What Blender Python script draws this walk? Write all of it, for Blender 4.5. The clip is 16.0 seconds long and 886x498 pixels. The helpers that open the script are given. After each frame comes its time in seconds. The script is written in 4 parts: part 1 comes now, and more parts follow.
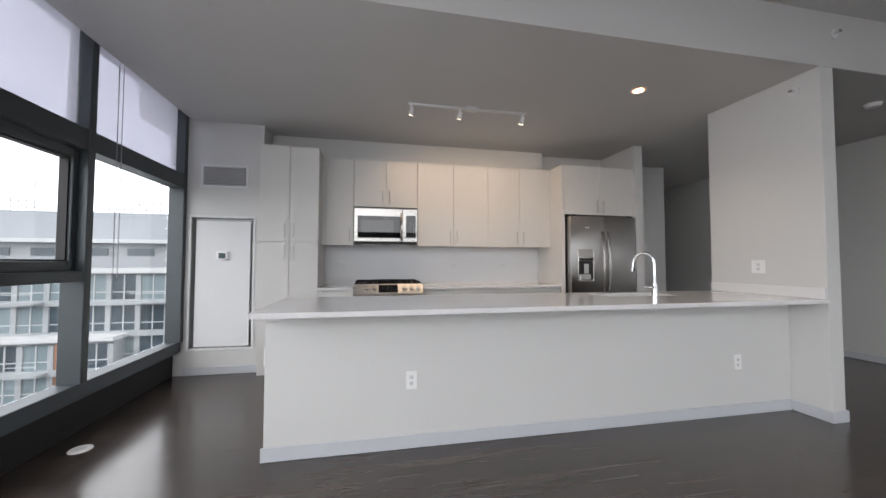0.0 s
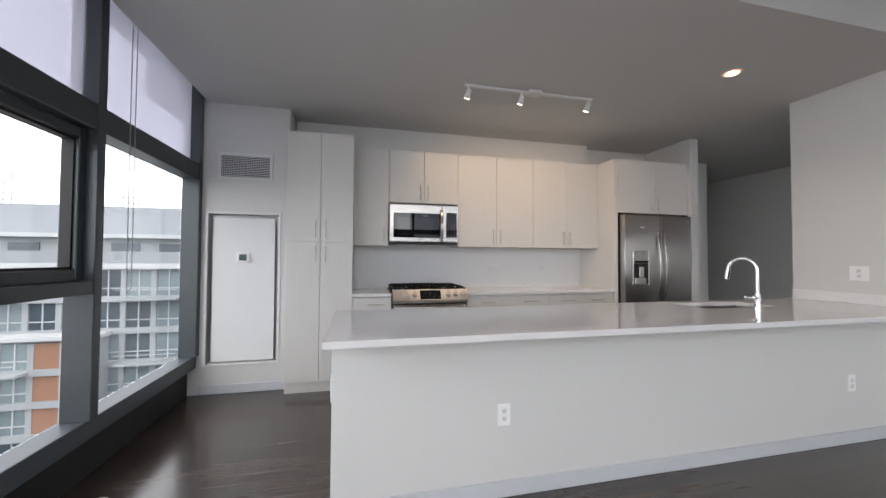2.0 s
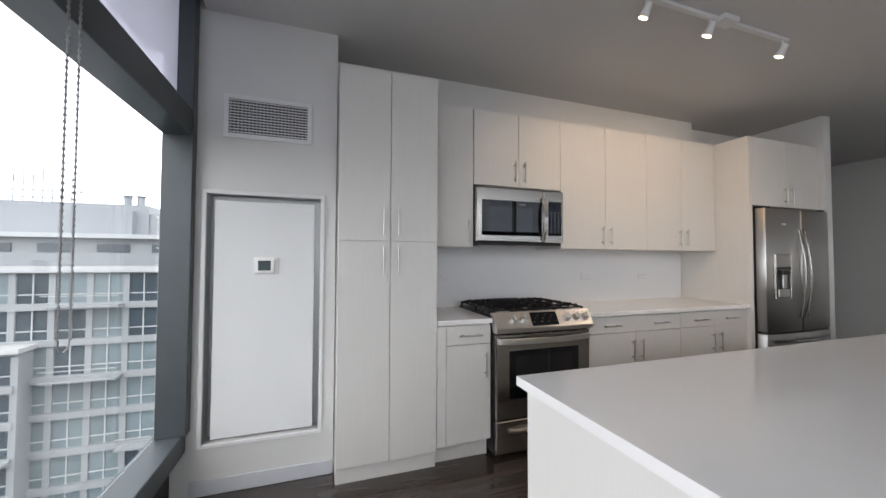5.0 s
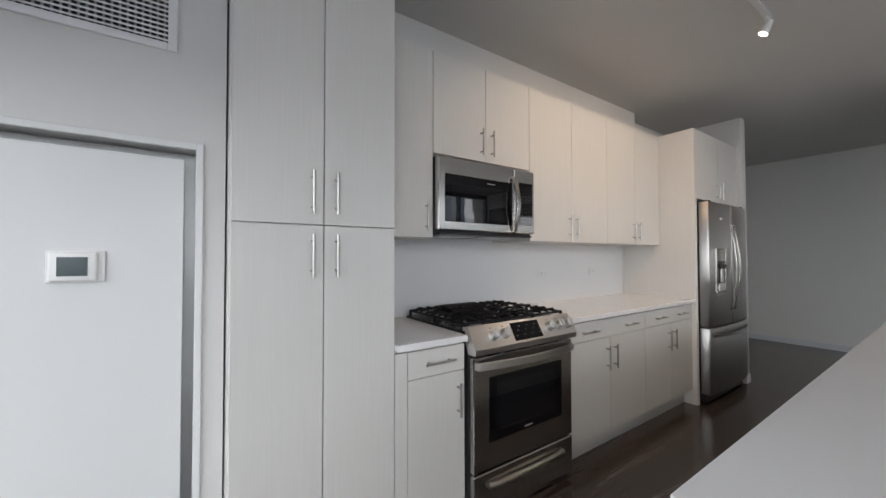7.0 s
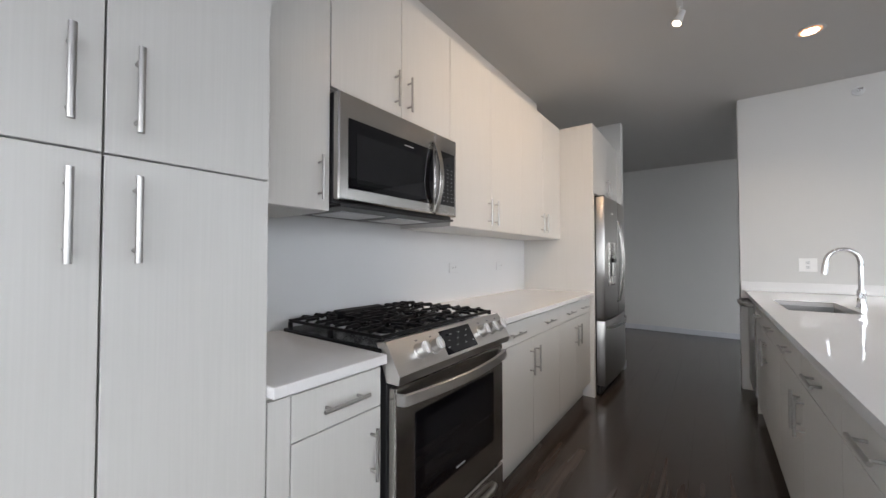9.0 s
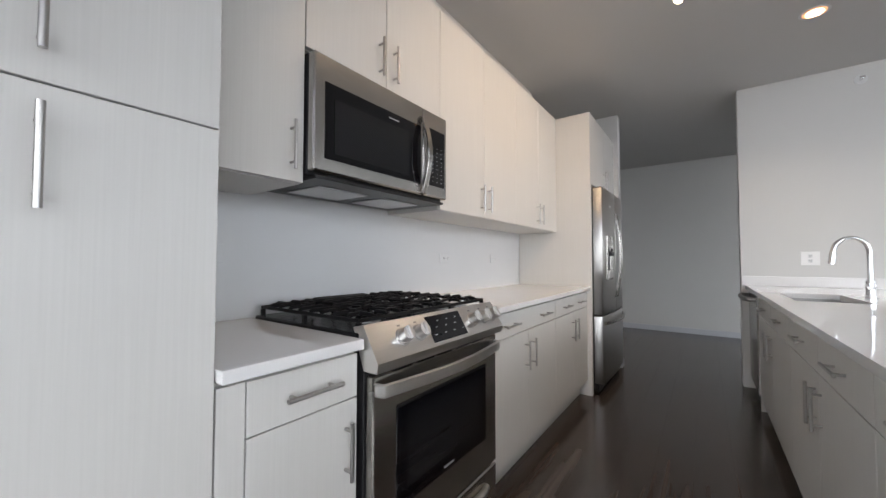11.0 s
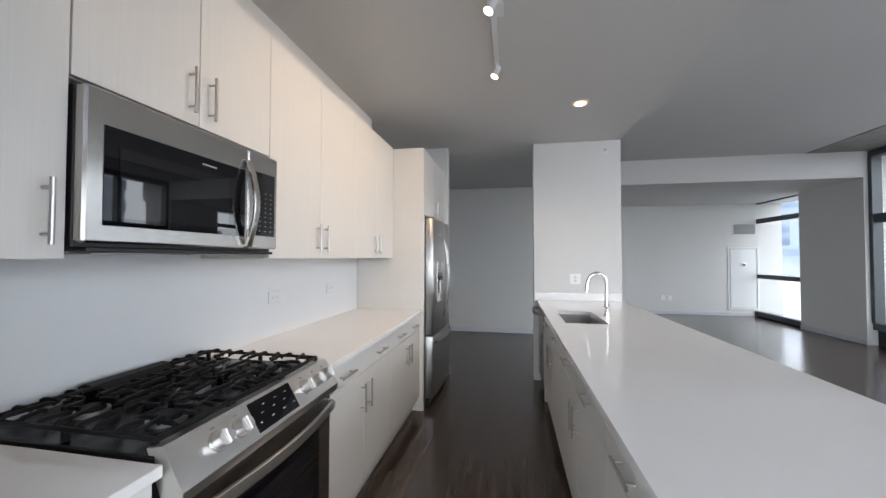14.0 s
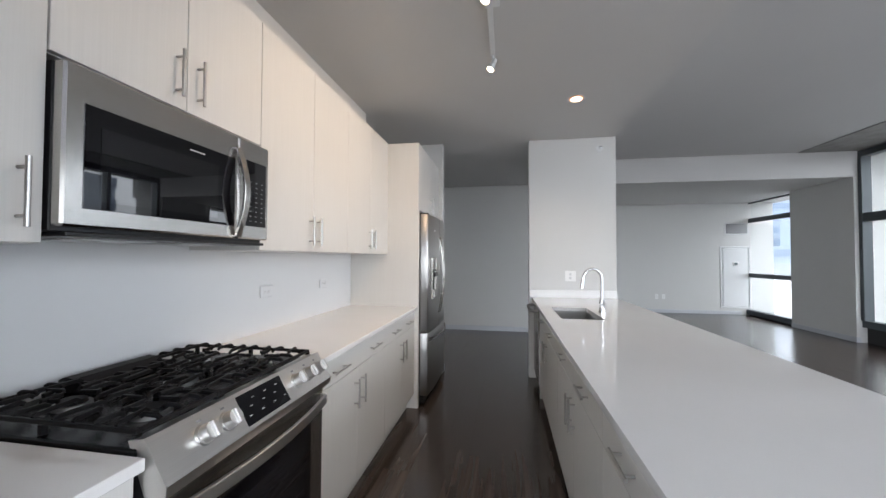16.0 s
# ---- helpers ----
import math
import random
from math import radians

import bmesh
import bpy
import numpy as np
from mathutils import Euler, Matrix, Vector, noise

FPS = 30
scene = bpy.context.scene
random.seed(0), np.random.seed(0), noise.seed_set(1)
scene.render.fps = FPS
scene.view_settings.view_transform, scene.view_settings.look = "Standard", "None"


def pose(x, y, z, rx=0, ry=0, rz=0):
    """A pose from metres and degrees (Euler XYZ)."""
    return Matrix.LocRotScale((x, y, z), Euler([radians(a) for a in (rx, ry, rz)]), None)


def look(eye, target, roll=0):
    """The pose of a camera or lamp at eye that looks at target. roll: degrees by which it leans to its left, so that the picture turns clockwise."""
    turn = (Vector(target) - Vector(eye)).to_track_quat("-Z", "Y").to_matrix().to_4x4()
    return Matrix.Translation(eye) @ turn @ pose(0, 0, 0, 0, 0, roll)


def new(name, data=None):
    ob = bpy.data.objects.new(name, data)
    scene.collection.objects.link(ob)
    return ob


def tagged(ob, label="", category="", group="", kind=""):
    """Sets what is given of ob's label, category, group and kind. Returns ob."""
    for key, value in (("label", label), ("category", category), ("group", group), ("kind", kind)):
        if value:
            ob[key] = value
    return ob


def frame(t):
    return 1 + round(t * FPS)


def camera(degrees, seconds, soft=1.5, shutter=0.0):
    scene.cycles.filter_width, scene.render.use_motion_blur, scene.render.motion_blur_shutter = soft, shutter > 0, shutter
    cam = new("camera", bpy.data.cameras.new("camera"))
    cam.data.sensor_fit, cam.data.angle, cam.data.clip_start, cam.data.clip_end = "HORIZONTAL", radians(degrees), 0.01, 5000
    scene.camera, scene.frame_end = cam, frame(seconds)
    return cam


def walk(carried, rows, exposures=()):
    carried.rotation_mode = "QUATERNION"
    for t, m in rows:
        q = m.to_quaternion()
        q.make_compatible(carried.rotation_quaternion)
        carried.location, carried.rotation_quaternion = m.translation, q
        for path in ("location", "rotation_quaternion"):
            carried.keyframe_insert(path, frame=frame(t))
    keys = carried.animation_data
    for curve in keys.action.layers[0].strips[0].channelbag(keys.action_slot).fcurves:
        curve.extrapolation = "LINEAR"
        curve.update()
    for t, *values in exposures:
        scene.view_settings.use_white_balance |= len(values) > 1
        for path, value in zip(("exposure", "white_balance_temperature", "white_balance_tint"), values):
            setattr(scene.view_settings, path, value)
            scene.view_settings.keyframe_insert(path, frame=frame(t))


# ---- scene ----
cam = camera(101.6, 16.0)
PATH = [
    (0, (0.187, -4.755, 1.191), (0.586, -2.796, 1.267), 0.1),
    (0.5, (0.104, -4.715, 1.201), (0.508, -2.757, 1.274), 0.3),
    (1, (-0.039, -4.627, 1.206), (0.38, -2.673, 1.274), 0.3),
    (1.5, (-0.182, -4.453, 1.217), (0.252, -2.502, 1.27), 0.3),
    (2, (-0.304, -4.217, 1.262), (0.149, -2.27, 1.315), 0.3),
    (2.5, (-0.474, -4.032, 1.291), (-0.001, -2.09, 1.343), 0.5),
    (3, (-0.705, -3.803, 1.309), (-0.217, -1.864, 1.366), 0.5),
    (3.5, (-0.852, -3.541, 1.296), (-0.338, -1.608, 1.343), 0.4),
    (4, (-0.944, -3.294, 1.304), (-0.376, -1.377, 1.357), 0.2),
    (6.5, (-1.133, -2.173, 1.295), (-0.199, -0.405, 1.343), 0.2),
    (7, (-1.064, -2.007, 1.291), (0.068, -0.358, 1.334), -0.1),
    (7.5, (-0.923, -1.79, 1.279), (0.374, -0.269, 1.326), -0.2),
    (8, (-0.857, -1.689, 1.294), (0.519, -0.239, 1.337), 0.0),
    (8.5, (-0.84, -1.563, 1.281), (0.637, -0.216, 1.318), 0.2),
    (9, (-0.814, -1.481, 1.227), (0.794, -0.292, 1.273), 0.0),
    (11.5, (-0.686, -1.403, 1.14), (0.943, -0.246, 1.213), 0.1),
    (12, (-0.691, -1.338, 1.229), (1.007, -0.282, 1.288), 0.1),
    (12.5, (-0.709, -1.387, 1.309), (1.069, -0.473, 1.36), -0.0),
    (13, (-0.703, -1.406, 1.37), (1.164, -0.69, 1.413), 0.2),
    (13.5, (-0.7, -1.423, 1.4), (1.238, -0.93, 1.442), 0.2),
    (14, (-0.706, -1.446, 1.401), (1.259, -1.077, 1.448), 0.1),
    (14.5, (-0.686, -1.448, 1.391), (1.283, -1.101, 1.434), 0.1),
    (15, (-0.688, -1.444, 1.376), (1.282, -1.104, 1.423), 0.2),
    (15.5, (-0.694, -1.445, 1.369), (1.276, -1.1, 1.416), 0.3),
    (16, (-0.678, -1.438, 1.365), (1.292, -1.098, 1.412), 0.2),
]
walk(cam, [(t, look(eye, target, roll)) for t, eye, target, roll in PATH], exposures=((0, -0.46, 6660, 15), (4, -0.44, 6660, 15), (6.5, -0.40, 6580, 13), (9, -0.09, 6480, 13), (12.5, 0.01, 6380, 13), (14, 0.12, 6250, 12), (16, 0.12, 6250, 12)))

# ---- world, sun and daylight ----
world = bpy.data.worlds.new("overcast_sky")
scene.world = world
world.use_nodes = True
wn, wl = world.node_tree.nodes, world.node_tree.links
wn.clear()
sky = wn.new("ShaderNodeTexSky")
sky.sky_type, sky.sun_disc = "NISHITA", False
sky.sun_elevation, sky.sun_rotation = radians(48), radians(205)
sky.air_density, sky.dust_density, sky.ozone_density = 1.0, 4.0, 1.0
haze = wn.new("ShaderNodeMixRGB")
haze.inputs["Fac"].default_value = 0.8
haze.inputs["Color2"].default_value = (38.0, 38.3, 40.2, 1)
bg = wn.new("ShaderNodeBackground")
bg.inputs["Strength"].default_value = 0.15
wout = wn.new("ShaderNodeOutputWorld")
wl.new(sky.outputs[0], haze.inputs["Color1"])
wl.new(haze.outputs[0], bg.inputs["Color"])
wl.new(bg.outputs[0], wout.inputs["Surface"])

sun = new("sun", bpy.data.lights.new("sun", "SUN"))
sun.data.energy, sun.data.angle, sun.data.color = 0.5, radians(15), (1.0, 0.96, 0.9)
sun.matrix_world = look((0, 0, 30), (12, 22, -10))


def window_light(x, y, z, w, h, rx, rz, watts):
    """The sky's light in a window opening."""
    data = bpy.data.lights.new("window_daylight", "AREA")
    data.shape, data.size, data.size_y, data.energy, data.color = "RECTANGLE", w, h, watts, (0.965, 0.97, 1.0)
    ob = new("window_daylight", data)
    ob.matrix_world = pose(x, y, z, rx, 0, rz)


window_light(1.9, -7.45, 1.75, 7.0, 2.7, 90, 0, 44)
window_light(-2.07, -5.0, 1.7, 4.6, 2.6, 90, -90, 108)
window_light(-2.07, -1.6, 1.2, 2.2, 1.5, 90, -90, 7)


# ---- materials ----
def mat(name, color, rough=0.5, metal=0.0, vary=0.06, scale=6.0, grain=0.0, stretch=(1, 1, 1), bump=0.0, bump_scale=60.0, coat=0.0, rough_vary=0.0, spec=0.5, brushed=0.0):
    """A surface with large uneven tone, fine grain and fine relief."""
    m = bpy.data.materials.new(name)
    m.use_nodes = True
    n, l = m.node_tree.nodes, m.node_tree.links
    p = n["Principled BSDF"]
    p.inputs["Roughness"].default_value, p.inputs["Metallic"].default_value = rough, metal
    p.inputs["Coat Weight"].default_value = coat
    p.inputs["Specular IOR Level"].default_value = spec
    if brushed:
        tan = n.new("ShaderNodeTangent")
        tan.direction_type, tan.axis = "RADIAL", "Z"
        p.inputs["Anisotropic"].default_value, p.inputs["Anisotropic Rotation"].default_value = brushed, 0.0
        l.new(tan.outputs[0], p.inputs["Tangent"])
    geo = n.new("ShaderNodeNewGeometry")
    mp = n.new("ShaderNodeMapping")
    mp.inputs["Scale"].default_value = stretch
    l.new(geo.outputs["Position"], mp.inputs["Vector"])
    big = n.new("ShaderNodeTexNoise")
    big.inputs["Scale"].default_value, big.inputs["Detail"].default_value = scale, 3
    l.new(geo.outputs["Position"], big.inputs["Vector"])
    fine = n.new("ShaderNodeTexNoise")
    fine.inputs["Scale"].default_value, fine.inputs["Detail"].default_value = bump_scale, 4
    l.new(mp.outputs[0], fine.inputs["Vector"])
    tone = n.new("ShaderNodeMath")
    tone.operation = "MULTIPLY_ADD"
    tone.inputs[1].default_value, tone.inputs[2].default_value = vary * 2, 1 - vary
    l.new(big.outputs["Fac"], tone.inputs[0])
    tone2 = n.new("ShaderNodeMath")
    tone2.operation = "MULTIPLY_ADD"
    tone2.inputs[1].default_value, tone2.inputs[2].default_value = grain * 2, 1 - grain
    l.new(fine.outputs["Fac"], tone2.inputs[0])
    both = n.new("ShaderNodeMath")
    both.operation = "MULTIPLY"
    l.new(tone.outputs[0], both.inputs[0])
    l.new(tone2.outputs[0], both.inputs[1])
    mul = n.new("ShaderNodeVectorMath")
    mul.operation = "SCALE"
    mul.inputs[0].default_value = color
    l.new(both.outputs[0], mul.inputs["Scale"])
    l.new(mul.outputs[0], p.inputs["Base Color"])
    if rough_vary:
        rv = n.new("ShaderNodeMath")
        rv.operation = "MULTIPLY_ADD"
        rv.inputs[1].default_value, rv.inputs[2].default_value = rough_vary * 2, rough - rough_vary
        l.new(big.outputs["Fac"], rv.inputs[0])
        l.new(rv.outputs[0], p.inputs["Roughness"])
    if bump:
        b = n.new("ShaderNodeBump")
        b.inputs["Strength"].default_value, b.inputs["Distance"].default_value = bump, 0.002
        l.new(fine.outputs["Fac"], b.inputs["Height"])
        l.new(b.outputs[0], p.inputs["Normal"])
    return m


PAINT = mat("wall_paint", (0.60, 0.60, 0.585), 0.62, vary=0.02, scale=1.5, bump=0.05, bump_scale=220)
CEIL = mat("ceiling_paint", (0.56, 0.555, 0.545), 0.8, vary=0.03, scale=1.0, bump=0.06, bump_scale=180)
TRIMW = mat("white_trim_paint", (0.66, 0.67, 0.67), 0.4, vary=0.02, scale=3)
BASEB = mat("baseboard_paint", (0.52, 0.54, 0.57), 0.42, vary=0.03, scale=3)
LAM = mat("white_woodgrain_laminate", (0.61, 0.60, 0.575), 0.36, vary=0.03, scale=2.0, grain=0.055, stretch=(60, 60, 0.9), bump=0.04, bump_scale=4.0)
QUARTZ = mat("white_quartz", (0.74, 0.735, 0.73), 0.055, vary=0.02, scale=4, grain=0.03, bump_scale=350, rough_vary=0.015)
SPLASH = mat("backsplash_gloss_paint", (0.66, 0.67, 0.68), 0.25, vary=0.03, scale=2)
STEEL = mat("brushed_stainless_steel", (0.46, 0.44, 0.415), 0.24, 1.0, vary=0.05, scale=3, grain=0.10, stretch=(0.8, 60, 60), bump_scale=6.0, brushed=0.8)
RSTEEL = mat("bright_brushed_steel", (0.70, 0.685, 0.665), 0.28, 1.0, vary=0.05, scale=3, grain=0.08, stretch=(0.8, 60, 60), bump_scale=6.0)
DSTEEL = mat("dark_stainless_steel", (0.36, 0.35, 0.335), 0.32, 1.0, vary=0.05, scale=3, grain=0.10, stretch=(0.8, 60, 60), bump_scale=6.0, brushed=0.8)
SINKSTEEL = mat("satin_sink_steel", (0.46, 0.455, 0.45), 0.28, 1.0, vary=0.08, scale=6)
NICKEL = mat("brushed_nickel", (0.46, 0.45, 0.435), 0.3, 1.0, vary=0.03, scale=10, grain=0.05, bump_scale=80)
CHROME = mat("polished_chrome", (0.80, 0.80, 0.81), 0.06, 1.0, vary=0.02, scale=10)
IRON = mat("black_cast_iron", (0.006, 0.006, 0.007), 0.5, vary=0.25, scale=20, bump=0.2, bump_scale=300, spec=0.2)
ENAMEL = mat("black_enamel", (0.006, 0.006, 0.007), 0.25, vary=0.2, scale=15, spec=0.25)
KNOB = mat("satin_knob_steel", (0.58, 0.57, 0.555), 0.42, 1.0, vary=0.04, scale=20)
BLACKGLASS = mat("black_glass", (0.002, 0.002, 0.003), 0.02, vary=0.2, scale=6, spec=0.55)
INNERGLASS = mat("smoked_inner_glass", (0.007, 0.0075, 0.009), 0.02, vary=0.15, scale=6, spec=0.75)
BLACKP = mat("black_plastic", (0.010, 0.010, 0.011), 0.4, vary=0.2, scale=12)
GREYP = mat("grey_plastic", (0.30, 0.30, 0.31), 0.35, vary=0.05, scale=12)
WHITEP = mat("white_plastic", (0.80, 0.80, 0.79), 0.3, vary=0.02, scale=10)
PRINT = mat("pale_print", (0.75, 0.75, 0.75), 0.5)
ANOD = mat("dark_grey_aluminium", (0.056, 0.067, 0.073), 0.36, 0.3, vary=0.08, scale=5, grain=0.04, bump_scale=200)
ANODL = mat("grey_aluminium_sill", (0.065, 0.08, 0.09), 0.5, 0.1, vary=0.08, scale=5, grain=0.04, bump_scale=200)
GASKET = mat("black_gasket", (0.012, 0.012, 0.013), 0.6)
CONC = mat("raw_concrete", (0.27, 0.265, 0.25), 0.75, vary=0.35, scale=5, grain=0.2, bump=0.4, bump_scale=40)
GREYMETAL = mat("galvanised_jamb", (0.42, 0.43, 0.43), 0.35, 0.6, vary=0.15, scale=5)
BRASS = mat("brass_burner", (0.55, 0.36, 0.12), 0.3, 1.0)
ALU = mat("burner_aluminium", (0.5, 0.5, 0.5), 0.38, 1.0, vary=0.1, scale=30)
SCREEN = mat("thermostat_screen", (0.05, 0.075, 0.08), 0.15)


def glass(name, tint=(0.96, 0.985, 0.98)):
    m = bpy.data.materials.new(name)
    m.use_nodes = True
    n, l = m.node_tree.nodes, m.node_tree.links
    n.remove(n["Principled BSDF"])
    tr, gl, mx, lw, fr = n.new("ShaderNodeBsdfTransparent"), n.new("ShaderNodeBsdfGlossy"), n.new("ShaderNodeMixShader"), n.new("ShaderNodeLayerWeight"), n.new("ShaderNodeMath")
    tr.inputs["Color"].default_value = (*tint, 1)
    gl.inputs["Roughness"].default_value = 0.01
    lw.inputs["Blend"].default_value = 0.12
    fr.operation = "MULTIPLY_ADD"
    fr.inputs[1].default_value, fr.inputs[2].default_value = 0.3, 0.02
    l.new(lw.outputs["Facing"], fr.inputs[0])
    l.new(fr.outputs[0], mx.inputs[0])
    l.new(tr.outputs[0], mx.inputs[1])
    l.new(gl.outputs[0], mx.inputs[2])
    l.new(mx.outputs[0], n["Material Output"].inputs["Surface"])
    return m


GLASS = glass("clear_window_glass")


def fabric():
    m = bpy.data.materials.new("roller_shade_fabric")
    m.use_nodes = True
    n, l = m.node_tree.nodes, m.node_tree.links
    n.remove(n["Principled BSDF"])
    a, b, c, mx, mx2 = n.new("ShaderNodeBsdfDiffuse"), n.new("ShaderNodeBsdfTranslucent"), n.new("ShaderNodeBsdfTransparent"), n.new("ShaderNodeMixShader"), n.new("ShaderNodeMixShader")
    a.inputs["Color"].default_value = (0.62, 0.62, 0.66, 1)
    b.inputs["Color"].default_value = (0.66, 0.66, 0.72, 1)
    c.inputs["Color"].default_value = (0.8, 0.8, 0.86, 1)
    mx.inputs[0].default_value, mx2.inputs[0].default_value = 0.6, 0.35
    l.new(a.outputs[0], mx.inputs[1])
    l.new(b.outputs[0], mx.inputs[2])
    l.new(mx.outputs[0], mx2.inputs[1])
    l.new(c.outputs[0], mx2.inputs[2])
    l.new(mx2.outputs[0], n["Material Output"].inputs["Surface"])
    return m


SHADE = fabric()


def glow(name, color, strength):
    m = bpy.data.materials.new(name)
    m.use_nodes = True
    p = m.node_tree.nodes["Principled BSDF"]
    p.inputs["Base Color"].default_value = (*color, 1)
    p.inputs["Emission Color"].default_value = (*color, 1)
    p.inputs["Emission Strength"].default_value = strength
    return m


# weak orange emission that stands for lamplight reflected in the downlight's baffle
LAMPRIM = glow("baffle_reflection_glow", (1.0, 0.50, 0.26), 0.8)
LAMPGLOW = glow("warm_lamp_glow", (1.0, 0.74, 0.50), 10.0)


def wood_floor():
    """Dark brown-grey planks: a tone for each plank, long grain along x, cathedral streaks and a satin wear layer."""
    m = bpy.data.materials.new("dark_vinyl_plank")
    m.use_nodes = True
    n, l = m.node_tree.nodes, m.node_tree.links
    p = n["Principled BSDF"]
    geo, info = n.new("ShaderNodeNewGeometry"), n.new("ShaderNodeObjectInfo")
    rnd = n.new("ShaderNodeMath")
    rnd.operation = "ADD"
    l.new(info.outputs["Random"], rnd.inputs[0])
    l.new(geo.outputs["Random Per Island"], rnd.inputs[1])
    off = n.new("ShaderNodeVectorMath")
    off.operation = "MULTIPLY_ADD"
    l.new(rnd.outputs[0], off.inputs[0])
    off.inputs[1].default_value = (37, 11, 5)
    l.new(geo.outputs["Position"], off.inputs[2])
    mp = n.new("ShaderNodeMapping")
    mp.inputs["Scale"].default_value = (0.7, 22, 1)
    l.new(off.outputs[0], mp.inputs["Vector"])
    g1 = n.new("ShaderNodeTexNoise")
    g1.inputs["Scale"].default_value, g1.inputs["Detail"].default_value, g1.inputs["Distortion"].default_value = 1.6, 5, 0.4
    l.new(mp.outputs[0], g1.inputs["Vector"])
    mp2 = n.new("ShaderNodeMapping")
    mp2.inputs["Scale"].default_value = (0.55, 5, 1)
    l.new(off.outputs[0], mp2.inputs["Vector"])
    g2 = n.new("ShaderNodeTexNoise")
    g2.inputs["Scale"].default_value, g2.inputs["Detail"].default_value, g2.inputs["Distortion"].default_value = 1.6, 3, 1.6
    l.new(mp2.outputs[0], g2.inputs["Vector"])
    add = n.new("ShaderNodeMath")
    add.operation = "MULTIPLY_ADD"
    add.inputs[1].default_value = 0.55
    l.new(g2.outputs["Fac"], add.inputs[0])
    half = n.new("ShaderNodeMath")
    half.operation = "MULTIPLY"
    half.inputs[1].default_value = 0.45
    l.new(g1.outputs["Fac"], half.inputs[0])
    l.new(half.outputs[0], add.inputs[2])
    ramp = n.new("ShaderNodeValToRGB")
    e = ramp.color_ramp.elements
    e[0].position, e[0].color = 0.34, (0.022, 0.016, 0.0135, 1)
    e[1].position, e[1].color = 0.70, (0.080, 0.063, 0.054, 1)
    l.new(add.outputs[0], ramp.inputs[0])
    fr = n.new("ShaderNodeMath")
    fr.operation = "FRACT"
    l.new(rnd.outputs[0], fr.inputs[0])
    tone = n.new("ShaderNodeMath")
    tone.operation = "MULTIPLY_ADD"
    tone.inputs[1].default_value, tone.inputs[2].default_value = 0.34, 0.83
    l.new(fr.outputs[0], tone.inputs[0])
    mul = n.new("ShaderNodeVectorMath")
    mul.operation = "SCALE"
    l.new(ramp.outputs[0], mul.inputs[0])
    l.new(tone.outputs[0], mul.inputs["Scale"])
    l.new(mul.outputs[0], p.inputs["Base Color"])
    rg = n.new("ShaderNodeMath")
    rg.operation = "MULTIPLY_ADD"
    rg.inputs[1].default_value, rg.inputs[2].default_value = 0.08, 0.16
    l.new(g2.outputs["Fac"], rg.inputs[0])
    l.new(rg.outputs[0], p.inputs["Roughness"])
    p.inputs["Specular IOR Level"].default_value = 0.8
    return m


WOOD = wood_floor()


# ---- mesh helpers ----
ORIGIN = {}


def thing(name, at, label, category, group="", kind=""):
    ob = new(name)
    ob.location = at
    ob.empty_display_size = 0.1
    ORIGIN[ob.name] = Vector(at)
    return tagged(ob, label, category, group, kind)


def part(name, bm, material, parent=None, label="", smooth=False):
    """Links a bmesh, given in world metres, as one mesh under a thing or part."""
    me = bpy.data.meshes.new(name)
    o = ORIGIN[parent.name] if parent else Vector((0, 0, 0))
    bmesh.ops.translate(bm, verts=bm.verts, vec=-o)
    bm.normal_update()
    bm.to_mesh(me)
    bm.free()
    me.materials.append(material)
    if smooth:
        me.shade_smooth()
        me.set_sharp_from_angle(angle=radians(40))
    ob = new(name, me)
    if parent:
        ob.parent = parent
    ORIGIN[ob.name] = o
    return tagged(ob, label) if label else ob


def bx(x0, x1, y0, y1, z0, z1, bevel=0.0, bm=None, seg=1):
    """A box, with its edges eased by bevel."""
    bm = bm or bmesh.new()
    made = bmesh.ops.create_cube(bm, size=1.0, matrix=Matrix.Translation(((x0 + x1) / 2, (y0 + y1) / 2, (z0 + z1) / 2)) @ Matrix.Diagonal((abs(x1 - x0), abs(y1 - y0), abs(z1 - z0), 1)))
    if bevel:
        edges = list({e for v in made["verts"] for e in v.link_edges})
        bmesh.ops.bevel(bm, geom=edges, offset=bevel, segments=seg, affect="EDGES", profile=0.5)
    return bm


def boxes(rows, bevel=0.0):
    bm = bmesh.new()
    for r in rows:
        bx(*r, bevel=bevel, bm=bm)
    return bm


def cyl(x, y, z, r, h, axis="z", r2=None, seg=24, bm=None):
    """A cylinder or cone centred on x, y, z."""
    bm = bm or bmesh.new()
    turn = {"z": Matrix.Identity(4), "x": Matrix.Rotation(radians(90), 4, "Y"), "y": Matrix.Rotation(radians(90), 4, "X")}[axis]
    bmesh.ops.create_cone(bm, cap_ends=True, segments=seg, radius1=r, radius2=r if r2 is None else r2, depth=h, matrix=Matrix.Translation((x, y, z)) @ turn)
    return bm


